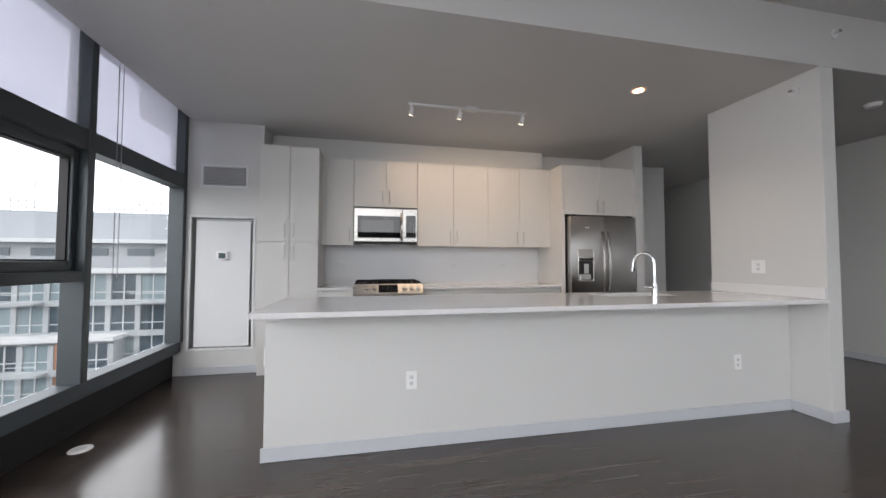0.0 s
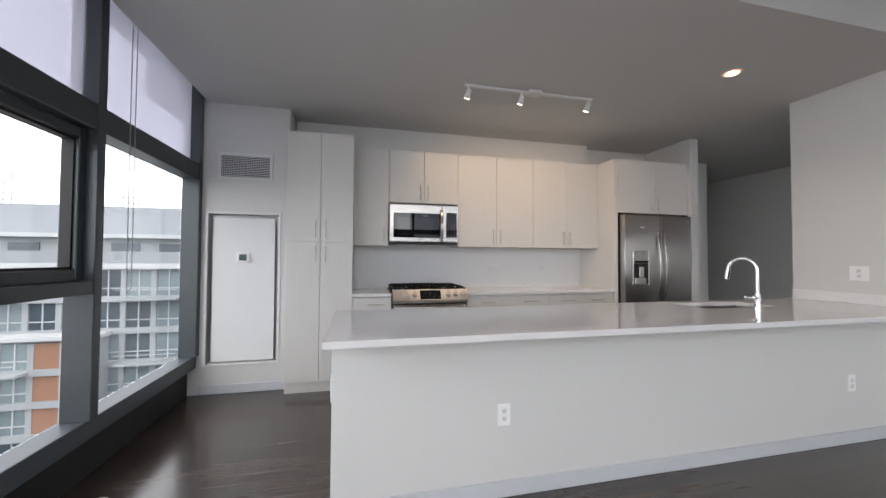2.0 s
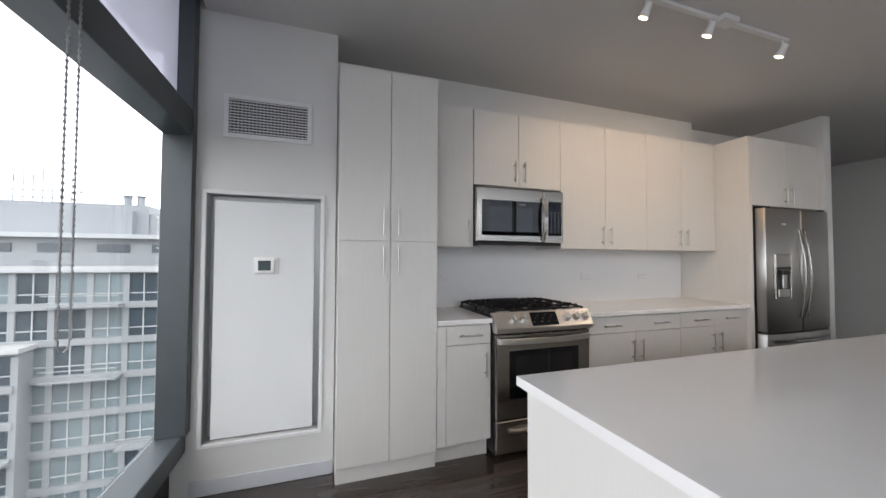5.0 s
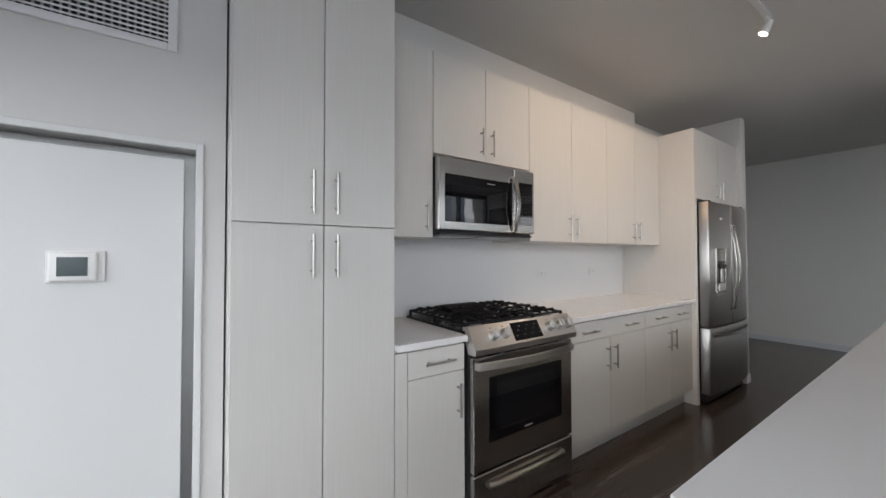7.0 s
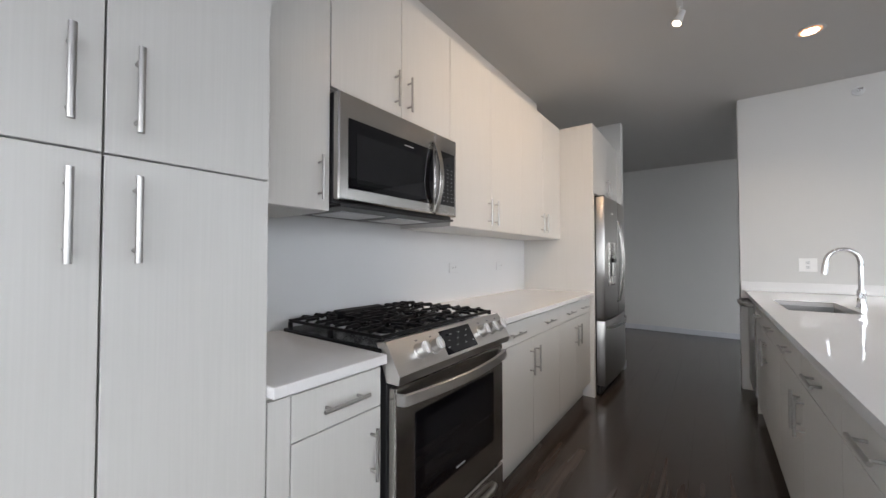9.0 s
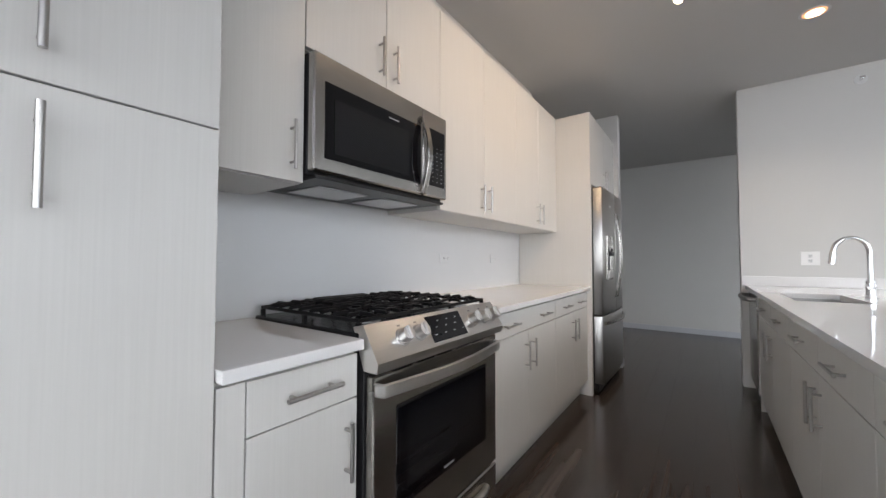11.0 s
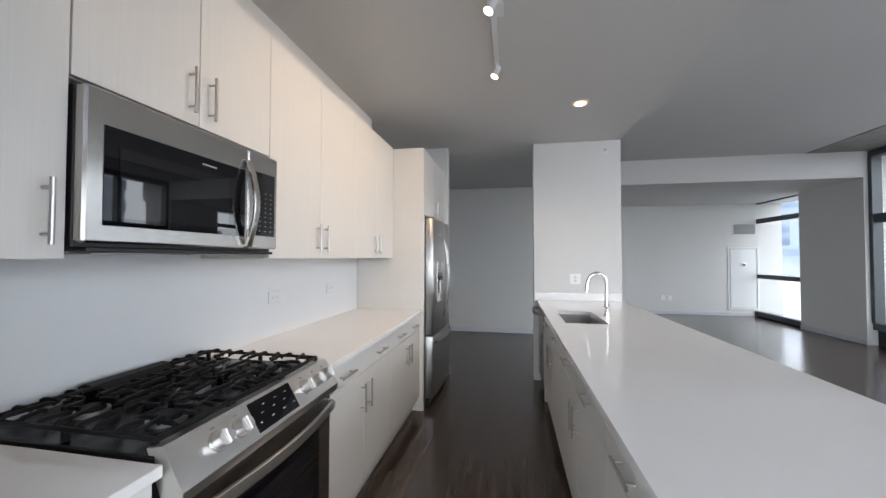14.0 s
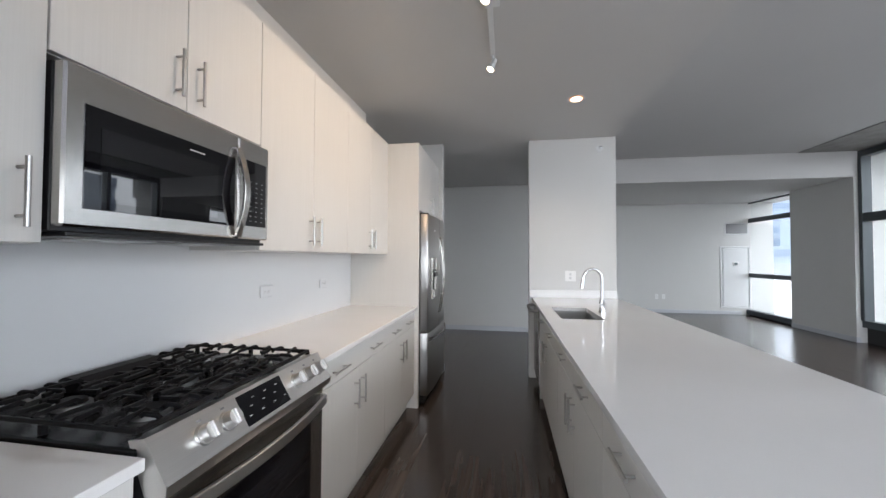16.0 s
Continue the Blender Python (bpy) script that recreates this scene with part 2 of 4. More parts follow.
def tube(points, r, seg=10, bm=None, flat=1.0):
    """A round bar swept along points; flat squeezes it along its second axis."""
    bm = bm or bmesh.new()
    pts = [Vector(p) for p in points]
    rings, up = [], None
    for i, p in enumerate(pts):
        d = (pts[min(i + 1, len(pts) - 1)] - pts[max(i - 1, 0)]).normalized()
        if up is None:
            up = d.orthogonal().normalized()
        up = (up - d * up.dot(d)).normalized()
        side = d.cross(up)
        rings.append([bm.verts.new(p + up * (r * math.cos(2 * math.pi * k / seg)) + side * (flat * r * math.sin(2 * math.pi * k / seg))) for k in range(seg)])
    for a, b in zip(rings, rings[1:]):
        for k in range(seg):
            bm.faces.new((a[k], a[(k + 1) % seg], b[(k + 1) % seg], b[k]))
    bm.faces.new(list(reversed(rings[0])))
    bm.faces.new(rings[-1])
    bmesh.ops.recalc_face_normals(bm, faces=bm.faces)
    return bm


def strap(points, side, wide, thick, bm=None):
    """A flat bar with eased edges swept along points; side is the direction of its width."""
    bm = bm or bmesh.new()
    pts, side = [Vector(p) for p in points], Vector(side).normalized()
    e = min(wide, thick) * 0.35
    section = ((wide - e, thick), (wide, thick - e), (wide, e - thick), (wide - e, -thick), (e - wide, -thick), (-wide, e - thick), (-wide, thick - e), (e - wide, thick))
    rings = []
    for i, p in enumerate(pts):
        d = (pts[min(i + 1, len(pts) - 1)] - pts[max(i - 1, 0)]).normalized()
        out = d.cross(side).normalized()
        rings.append([bm.verts.new(p + side * a + out * b) for a, b in section])
    for a, b in zip(rings, rings[1:]):
        for k in range(8):
            bm.faces.new((a[k], a[(k + 1) % 8], b[(k + 1) % 8], b[k]))
    bm.faces.new(list(reversed(rings[0])))
    bm.faces.new(rings[-1])
    bmesh.ops.recalc_face_normals(bm, faces=bm.faces)
    return bm


def upright_prism(outline, z0, z1, bevel=0.0):
    """A solid from z0 to z1 over an outline of (x, y)."""
    bm = bmesh.new()
    a = [bm.verts.new((x, y, z0)) for x, y in outline]
    b = [bm.verts.new((x, y, z1)) for x, y in outline]
    for i in range(len(outline)):
        j = (i + 1) % len(outline)
        bm.faces.new((a[i], a[j], b[j], b[i]))
    caps = [bm.faces.new(list(reversed(a))), bm.faces.new(b)]
    bmesh.ops.recalc_face_normals(bm, faces=bm.faces)
    if bevel:
        bmesh.ops.bevel(bm, geom=list({e for f in caps for e in f.edges}), offset=bevel, segments=2, affect="EDGES", profile=0.5)
    return bm


def prism(profile, x0, x1):
    """A solid along x from an outline of (y, z)."""
    bm = bmesh.new()
    a = [bm.verts.new((x0, y, z)) for y, z in profile]
    b = [bm.verts.new((x1, y, z)) for y, z in profile]
    for i in range(len(profile)):
        j = (i + 1) % len(profile)
        bm.faces.new((a[i], a[j], b[j], b[i]))
    bm.faces.new(list(reversed(a)))
    bm.faces.new(b)
    bmesh.ops.recalc_face_normals(bm, faces=bm.faces)
    return bm


def structure(name, bm, material, label, category):
    ob = part(name, bm, material)
    return tagged(ob, label, category, kind="structure")


# ---- the large structure ----
H, HL = 2.72, 3.16          # kitchen and living ceilings
XE, XF = 6.18, 9.25         # hall wall and far wall
YB = -2.65                  # edge of the lower ceiling
YS = -7.10                  # south wall
XS = 6.32                   # edge of the lower ceiling at the far end

structure("wall_north", bx(-0.97, 3.55, 0.0, 0.15, 0, H), PAINT, "pale grey painted wall behind the kitchen cabinets", "wall")
structure("wall_bulkhead", bx(-0.966, 2.54, -0.14, -0.002, 2.43, H), PAINT, "pale grey painted bulkhead above the wall cabinets", "wall")
# the chase with the access panel: pieces round the recess
AX0, AX1, AZ0, AZ1, AY = -1.672, -1.062, 0.275, 1.672, -0.455
structure("wall_chase", boxes([(-1.882, AX0, AY, 0.15, 0, H), (AX1, -0.974, AY, 0.15, 0, H), (AX0, AX1, AY, 0.15, 0, AZ0), (AX0, AX1, AY, 0.15, AZ1, H), (AX0, AX1, AY + 0.09, 0.15, AZ0, AZ1)]), PAINT, "pale grey painted chase wall beside the window", "wall")
structure("wall_fridge_side", bx(3.55, 3.665, -0.70, 0.15, 0, H, 0.003), PAINT, "pale grey painted wall end beside the refrigerator", "wall")
structure("wall_hall_north", bx(3.665, 4.80, 0.17, 0.30, 0, H), PAINT, "pale grey painted hall wall", "wall")
structure("wall_hall_west", bx(4.68, 4.80, 0.30, 4.0, 0, H), PAINT, "pale grey painted corridor wall", "wall")
structure("wall_hall_end", bx(4.68, XE, 4.0, 4.12, 0, H), PAINT, "pale grey painted corridor end wall", "wall")
structure("wall_hall_east", bx(XE, XE + 0.12, -2.80, 4.12, 0, H), PAINT, "pale grey painted hall wall", "wall")
structure("wall_room_north", bx(XE + 0.12, XF, -2.80, -2.68, 0, H), PAINT, "pale grey painted wall of the living room", "wall")
structure("wall_east", bx(XF, XF + 0.15, -7.8, -2.68, 0, H), PAINT, "pale grey painted far wall of the living room", "wall")
structure("wall_south", bx(XS + 0.003, 7.68, -7.8, YS, 0, HL), PAINT, "pale grey painted wall between the south windows", "wall")
structure("wall_pier", bx(3.585, 3.72, YB, -1.705, 0, H, 0.003), PAINT, "pale grey painted wall end at the kitchen island", "wall")
structure("ceiling_kitchen", bx(-1.69, XE + 0.3, YB, 4.12, H, HL + 0.2), CEIL, "flat pale grey painted kitchen ceiling", "ceiling")
structure("ceiling_living", bx(-2.2, XS, -7.9, YB, HL, HL + 0.2), CEIL, "flat pale grey raised living room ceiling", "ceiling")
structure("ceiling_far", bx(XS, XF + 0.15, -7.9, YB, H, HL + 0.2), CEIL, "flat pale grey lower ceiling of the far end", "ceiling")
structure("ceiling_pocket", bx(-2.2, -1.69, YB, 0.15, HL - 0.1, HL + 0.2), CEIL, "recess above the window for the roller shade", "ceiling")
structure("ceiling_concrete", bx(4.3, XS - 0.004, -7.9, -6.3, HL - 0.012, HL - 0.004), CONC, "bare stained concrete ceiling strip at the window", "ceiling")
structure("ceiling_pocket_end", bx(-2.2, -1.692, AY, 0.15, H + 0.002, HL - 0.101), CEIL, "closed end of the shade recess", "ceiling")
slab = structure("floor", bx(-2.2, XF + 0.15, -7.9, 4.12, -0.3, -0.008), GASKET, "dark brown-grey wood-look plank floor", "floor")


def baseboard(x0, x1, y0, y1):
    structure("baseboard", bx(x0, x1, y0, y1, 0, 0.085, 0.003), BASEB, "pale blue-grey painted baseboard", "baseboard")


BT = 0.013
baseboard(-1.725, -0.985, AY - BT, AY)
baseboard(3.665, 4.80, 0.17 - BT, 0.17)
baseboard(XE - BT, XE, -2.80, 4.0)
baseboard(4.80, 4.80 + BT, 0.17, 4.0)
baseboard(XF - BT, XF, YS, -2.80)
baseboard(XS, 7.68, YS, YS + BT)
baseboard(XS + 0.002 - BT, XS + 0.002, -7.15, YS + BT)
baseboard(3.585 - BT, 3.72 + BT, YB - BT, YB)
baseboard(3.72, 3.72 + BT, YB, -1.705)
baseboard(3.585 - BT, 3.585, YB, -2.40)
baseboard(3.55, 3.665, -0.70 - BT, -0.70)
baseboard(3.665, 3.665 + BT, -0.70, 0.17 - BT)


# ---- windows ----
def window_wall(name, m, length, posts, top, awnings, label, z0=0.36, rail=2.04, bar=0.0, deep=0.138, post=0.145, head=0.1):
    """A curtain wall along local x from 0 to length; local y points into the room, 0 is the glass."""
    w = tagged(new(name), label, "window", kind="structure")
    ORIGIN[w.name] = Vector((0, 0, 0))

    def p(n, bm, material, parent=None, text=""):
        ob = part(n, bm, material, parent or w, text)
        return ob
    p("window_sill", bx(0, length, -0.02, 0.125, z0 - 0.11, z0, 0.004), ANODL, text="grey aluminium sill box")
    p("window_base", bx(0, length, -0.06, 0.055, 0, z0 - 0.112), GASKET, text="black recessed base")
    p("transom", bx(0, length, 0.0, deep, rail - 0.075 * deep / 0.15, rail + 0.075, 0.003), ANOD)
    p("head_rail", bx(0, length, 0.0, deep, top - head, top, 0.003), ANOD)
    if bar:
        p("mid_rail", bx(0, length, 0.001, 0.06, bar - 0.05, bar + 0.05, 0.003), ANOD)
    for x in posts:
        p("mullion", bx(x - 0.032, x + 0.032, 0.002, post, z0 + 0.001, top - head - 0.001, 0.003), ANOD)
    for i, (a, b) in enumerate(zip(posts, posts[1:])):
        a, b = a + 0.033, b - 0.033
        g = p("glass_pane", bx(a, b, -0.008, 0.0, rail + 0.076, top - head - 0.001), GLASS)
        g.visible_shadow = False
        g = p("glass_pane", bx(a, b, -0.008, 0.0, z0 + 0.002, rail - 0.076), GLASS)
        g.visible_shadow = False
        if i in awnings:
            zr = 1.11
            p("mid_rail", bx(a, b, 0.001, 0.14, zr - 0.05, zr + 0.02, 0.003), ANOD)
            t = 0.05
            fr = boxes([(a, a + t, 0.004, 0.09, zr + 0.021, rail - 0.077), (b - t, b, 0.004, 0.09, zr + 0.021, rail - 0.077), (a + t, b - t, 0.004, 0.09, zr + 0.021, zr + 0.085), (a + t, b - t, 0.004, 0.09, rail - 0.137, rail - 0.077)], 0.004)
            sash = p("awning_sash", fr, ANOD)
            gk = boxes([(a + t, a + t + 0.012, 0.02, 0.07, zr + 0.086, rail - 0.138), (b - t - 0.012, b - t, 0.02, 0.07, zr + 0.086, rail - 0.138), (a + t + 0.013, b - t - 0.013, 0.02, 0.07, zr + 0.086, zr + 0.098), (a + t + 0.013, b - t - 0.013, 0.02, 0.07, rail - 0.15, rail - 0.138)])
            p("gasket", gk, GASKET, sash)
            hb = tube([((a + b) / 2 - 0.13, 0.115, zr + 0.05), ((a + b) / 2 - 0.02, 0.13, zr + 0.055), ((a + b) / 2 + 0.09, 0.12, zr + 0.052)], 0.008)
            p("latch_handle", hb, NICKEL, sash, "slim metal latch handle")
    w.matrix_world = m
    return w


window_wall("window_1", pose(-1.87, -0.457, 0, 0, 0, -90), 6.8, [0.032, 1.345, 2.85, 4.35, 5.85, 6.76], HL - 0.11, (1, 3), "dark grey aluminium floor-to-ceiling window wall")
window_wall("window_2", pose(-1.75, -7.30, 0), 8.07, [0.05, 1.5, 3.0, 4.5, 6.0, 7.0, 8.035], HL - 0.02, (1, 3), "dark grey aluminium floor-to-ceiling window wall")
window_wall("window_3", pose(7.68, -7.33, 0), 1.57, [-0.034, 1.604], H - 0.002, (), "dark grey aluminium window to the terrace", z0=0.13, rail=2.26, bar=0.96, deep=0.06, post=0.06, head=0.03)
structure("wall_corner", bx(-2.2, -1.752, -7.9, -7.262, 0, HL), PAINT, "pale painted corner wall", "wall")


# ---- roller shades ----
def roller_shade(y0, y1, bottom, top, chain):
    s = thing("roller_shade", (-1.805, (y0 + y1) / 2, top), "pale grey translucent roller shade drawn over the upper pane", "roller shade", "window shades")
    part("fabric", bx(-1.806, -1.8052, y0, y1, bottom, top), SHADE, s)
    part("bottom_bar", bx(-1.812, -1.800, y0, y1, bottom - 0.022, bottom - 0.001, 0.003), TRIMW, s)
    part("roller_tube", cyl(-1.780, (y0 + y1) / 2, top, 0.022, y1 - y0, "y"), TRIMW, s)
    if chain:
        yc = y0 + 0.17
        pts = [(-1.705, yc, top)] + [(-1.705, yc, 1.08)] + [(-1.705, yc + 0.025 + 0.025 * math.cos(a), 1.08 - 0.03 * math.sin(a)) for a in (2.4, 1.57, 0.7)] + [(-1.705, yc + 0.05, 1.08), (-1.705, yc + 0.05, top)]
        bm = tube(pts, 0.0022, 6)
        for k in range(90):
            for dy in (0.0, 0.05):
                bx(-1.708, -1.702, yc + dy - 0.003, yc + dy + 0.003, 1.08 + k * 0.018, 1.087 + k * 0.018, bm=bm)
        part("bead_chain", bm, GREYP, s, "grey bead pull chain")
    return s


structure("window_jamb", bx(-1.87, -1.726, AY - 0.012, AY - 0.0005, 0.365, HL - 0.2), ANOD, "dark grey aluminium window jamb", "window")
roller_shade(-1.76, -0.50, 2.125, HL - 0.13, True)
roller_shade(-3.26, -1.84, 2.125, HL - 0.13, False)


# ---- cabinets ----
def handle(parent, x, z, yf, d, upright=True, length=0.158):
    """A round bar pull on two posts, on a front at yf that faces d."""
    y = yf + d * 0.030
    h = length / 2
    bm = cyl(x, y, z, 0.0058, length, "z" if upright else "x", seg=12)
    for s in (-0.7, 0.7):
        cyl(x if upright else x + s * h, yf + d * 0.014, z + s * h if upright else z, 0.0045, 0.027, "y", seg=8, bm=bm)
    part("handle", bm, NICKEL, parent, "brushed nickel bar handle", smooth=True)


def front(parent, name, x0, x1, z0, z1, yf, d, pulls):
    ob = part(name, bx(x0 + 0.0018, x1 - 0.0018, yf - d * 0.02, yf, z0 + 0.0018, z1 - 0.0018, 0.0012), LAM, parent)
    for x, z, up in pulls:
        handle(ob, x, z, yf, d, up)
    return ob


def unit(name, x0, x1, yf, yb, z0, z1, d, label, group, kick=0.0, kick_in=0.07, body_top=0.0):
    """A cabinet carcass whose fronts lie at yf."""
    c = thing(name, ((x0 + x1) / 2, (yf + yb) / 2, z0), label, "cabinet", group)
    inner = yf - d * 0.0215
    part("body", bx(x0 + 0.0006, x1 - 0.0006, min(inner, yb), max(inner, yb), z0 + kick, body_top or z1, 0.0008), LAM, c)
    if kick:
        a = yf - d * kick_in
        part("toe_kick", bx(x0 + 0.0006, x1 - 0.0006, min(a, yb), max(a, yb), z0, z0 + kick - 0.001), LAM, c)
    return c


# pantry
PY = -0.622
c = unit("pantry_cabinet", -0.968, -0.362, PY, -0.003, 0, 2.458, -1, "tall white wood-grain pantry cabinet with four doors", "tall cabinets", kick=0.10, kick_in=0.03)
xm = -0.661
front(c, "door", -0.968, xm, 1.411, 2.458, PY, -1, [(xm - 0.045, 1.532, True)])
front(c, "door", xm, -0.362, 1.411, 2.458, PY, -1, [(xm + 0.045, 1.532, True)])
front(c, "door", -0.968, xm, 0.10, 1.411, PY, -1, [(xm - 0.045, 1.295, True)])
front(c, "door", xm, -0.362, 0.10, 1.411, PY, -1, [(xm + 0.045, 1.295, True)])

# wall cabinets
UY, U0, U1 = -0.364, 1.394, 2.424
c = unit("wall_cabinet", -0.361, -0.001, UY, -0.003, U0, U1, -1, "single-door white wood-grain wall cabinet beside the microwave", "wall cabinets")
part("filler", bx(-0.360, -0.315, UY - 0.0, UY + 0.02, U0 + 0.001, U1 - 0.001), LAM, c)
front(c, "door", -0.314, -0.001, U0, U1, UY, -1, [(-0.048, U0 + 0.115, True)])
c = unit("wall_cabinet", 0.0, 0.76, UY, -0.003, 1.858, U1, -1, "short two-door white wood-grain cabinet above the microwave", "wall cabinets")
front(c, "door", 0.0, 0.38, 1.858, U1, UY, -1, [(0.338, 1.972, True)])
front(c, "door", 0.38, 0.76, 1.858, U1, UY, -1, [(0.422, 1.972, True)])
for a, b in ((0.761, 1.668), (1.668, 2.53)):
    c = unit("wall_cabinet", a, b, UY, -0.003, U0, U1, -1, "two-door white wood-grain wall cabinet", "wall cabinets")
    m_ = (a + b) / 2
    front(c, "door", a, m_, U0, U1, UY, -1, [(m_ - 0.042, U0 + 0.115, True)])
    front(c, "door", m_, b, U0, U1, UY, -1, [(m_ + 0.042, U0 + 0.115, True)])

# refrigerator surround
FY = -0.655
c = unit("fridge_cabinet", 2.576, 3.548, FY, -0.003, 1.80, 2.42, -1, "two-door white wood-grain cabinet above the refrigerator", "wall cabinets")
part("side_panel", bx(2.532, 2.575, FY, -0.003, 0, 2.42, 0.001), LAM, c, "tall white laminate side panel")
m_ = (2.576 + 3.548) / 2
front(c, "door", 2.576, m_, 1.80, 2.42, FY, -1, [(m_ - 0.045, 1.91, True)])
front(c, "door", m_, 3.548, 1.80, 2.42, FY, -1, [(m_ + 0.045, 1.91, True)])

# base cabinets
BY, CT, CB = -0.622, 0.918, 0.888
c = unit("base_cabinet", -0.361, 0.014, BY, -0.003, 0, CB, -1, "narrow white wood-grain base cabinet beside the range", "base cabinets", kick=0.13)
part("filler", bx(-0.360, -0.302, BY, BY + 0.02, 0.13, CB - 0.012), LAM, c)
front(c, "drawer_front", -0.300, 0.012, 0.752, CB - 0.012, BY, -1, [(-0.14, 0.813, False)])
front(c, "door", -0.300, 0.012, 0.13, 0.752, BY, -1, [(-0.03, 0.62, True)])
for a, b in ((0.790, 1.72), (1.72, 2.531)):
    c = unit("base_cabinet", a, b, BY, -0.003, 0, CB, -1, "white wood-grain base cabinet with a wide drawer over two doors", "base cabinets", kick=0.13)
    m_ = (a + b) / 2
    front(c, "drawer_front", a, b, 0.752, CB - 0.012, BY, -1, [(a + 0.22, 0.81, False), (b - 0.22, 0.81, False)])
    front(c, "door", a, m_, 0.13, 0.752, BY, -1, [(m_ - 0.045, 0.62, True)])
    front(c, "door", m_, b, 0.13, 0.752, BY, -1, [(m_ + 0.045, 0.62, True)])
for a, b, lb in ((-0.361, 0.012, "short white quartz worktop beside the range"), (0.788, 2.531, "long white quartz worktop on the base cabinets")):
    w = thing("worktop", ((a + b) / 2, -0.3, CB), lb, "worktop")
    part("slab", bx(a, b, -0.65, -0.003, CB + 0.001, CT, 0.002), QUARTZ, w)
bsp = thing("backsplash", (1.08, -0.003, CT), "glossy pale grey backsplash panel between worktop and wall cabinets", "backsplash")
part("panel", bx(-0.361, 2.531, -0.0028, -0.0004, CT + 0.001, U0 + 0.4), SPLASH, bsp)

# ---- kitchen island ----
IX0, IX1, IYF, IYK = -0.446, 3.584, -2.66, -1.735
isl = thing("island_half_wall", (1.6, -2.40, 0), "pale grey painted half wall that carries the island top", "half wall")
part("wall_panel", bx(-0.425, IX1, -2.385, -2.335, 0, CB - 0.001, 0.002), PAINT, isl)
part("end_panel", bx(-0.425, -0.405, -2.334, -1.768, 0.0, CB - 0.001, 0.001), LAM, isl, "white wood-grain end panel")
baseboard(-0.438, IX1 - BT, -2.385 - BT, -2.385)
SX0, SX1, SY0, SY1 = 2.10, 2.74, -2.15, -1.845
top = thing("island_worktop", (1.6, -2.2, CB), "white polished quartz island top with a sink cut-out", "worktop")
bm = bmesh.new()
gx, gy = (IX0, SX0, SX1, IX1), (IYF, SY0, SY1, IYK)
grid = {(i, j, z): bm.verts.new((gx[i], gy[j], z)) for i in range(4) for j in range(4) for z in (CB, CT)}
for i in range(3):
    for j in range(3):
        if (i, j) != (1, 1):
            for z in (CB, CT):
                bm.faces.new([grid[q] for q in ((i, j, z), (i + 1, j, z), (i + 1, j + 1, z), (i, j + 1, z))])
for e in [e for e in bm.edges if len(e.link_faces) == 1 and e.verts[0].co.z > CB + 0.01]:
    low = {tuple(round(c, 4) for c in v.co[:2]): v for v in bm.verts if v.co.z < CB + 0.01}
    a, b = e.verts
    bm.faces.new((a, b, low[tuple(round(c, 4) for c in b.co[:2])], low[tuple(round(c, 4) for c in a.co[:2])]))
bmesh.ops.recalc_face_normals(bm, faces=bm.faces)
part("slab", bm, QUARTZ, top)
up2 = thing("upstand", (3.57, -2.2, CT), "low white quartz upstand against the wall end", "upstand")
part("strip", bx(3.563, 3.5845, -2.645, -1.71, CT + 0.001, CT + 0.085, 0.002), QUARTZ, up2)
KY = -1.768
units = [(-0.404, 0.66, "wide"), (0.66, 1.76, "wide"), (1.76, 2.965, "wide")]
fp = thing("filler_panel", (2.975, -2.05, 0), "narrow white laminate panel beside the dishwasher", "panel")
part("panel", bx(2.966, 2.983, -2.333, KY, 0, CB - 0.001), LAM, fp)
for a, b, sort in units:
    c = unit("island_cabinet", a, b, KY, -2.333, 0, CB - 0.001, 1, "white wood-grain island cabinet with drawers over doors" if sort == "wide" else "white wood-grain island drawer cabinet", "island cabinets", kick=0.10, body_top=0.66 if a > 1.7 else 0.0)
    m_ = (a + b) / 2
    if sort == "wide":
        front(c, "drawer_front", a, m_, 0.725, CB - 0.014, KY, 1, [((a + m_) / 2, 0.80, False)])
        front(c, "drawer_front", m_, b, 0.725, CB - 0.014, KY, 1, [((b + m_) / 2, 0.80, False)])
        front(c, "door", a, m_, 0.10, 0.725, KY, 1, [(m_ - 0.042, 0.60, True)])
        front(c, "door", m_, b, 0.10, 0.725, KY, 1, [(m_ + 0.042, 0.60, True)])
    else:
        for z0, z1 in ((0.10, 0.41), (0.41, 0.725), (0.725, CB - 0.014)):
            front(c, "drawer_front", a, b, z0, z1, KY, 1, [(m_, z1 - 0.07, False)])

dw = thing("dishwasher", (3.28, -2.05, 0), "stainless steel dishwasher built into the island", "dishwasher")
part("body", bx(2.985, 3.58, -2.333, KY - 0.02, 0.1, CB - 0.002), BLACKP, dw)
d_ = part("door", bx(2.985, 3.58, KY - 0.019, KY + 0.012, 0.11, 0.868, 0.004), STEEL, dw)
part("handle", tube([(3.02, KY + 0.01, 0.835), (3.03, KY + 0.055, 0.835), (3.10, KY + 0.08, 0.835), (3.28, KY + 0.085, 0.835), (3.46, KY + 0.08, 0.835), (3.53, KY + 0.055, 0.835), (3.54, KY + 0.01, 0.835)], 0.016), DSTEEL, d_, "curved steel bar handle", True)
part("toe_kick", bx(2.985, 3.58, -2.333, KY - 0.06, 0, 0.099), BLACKP, dw)

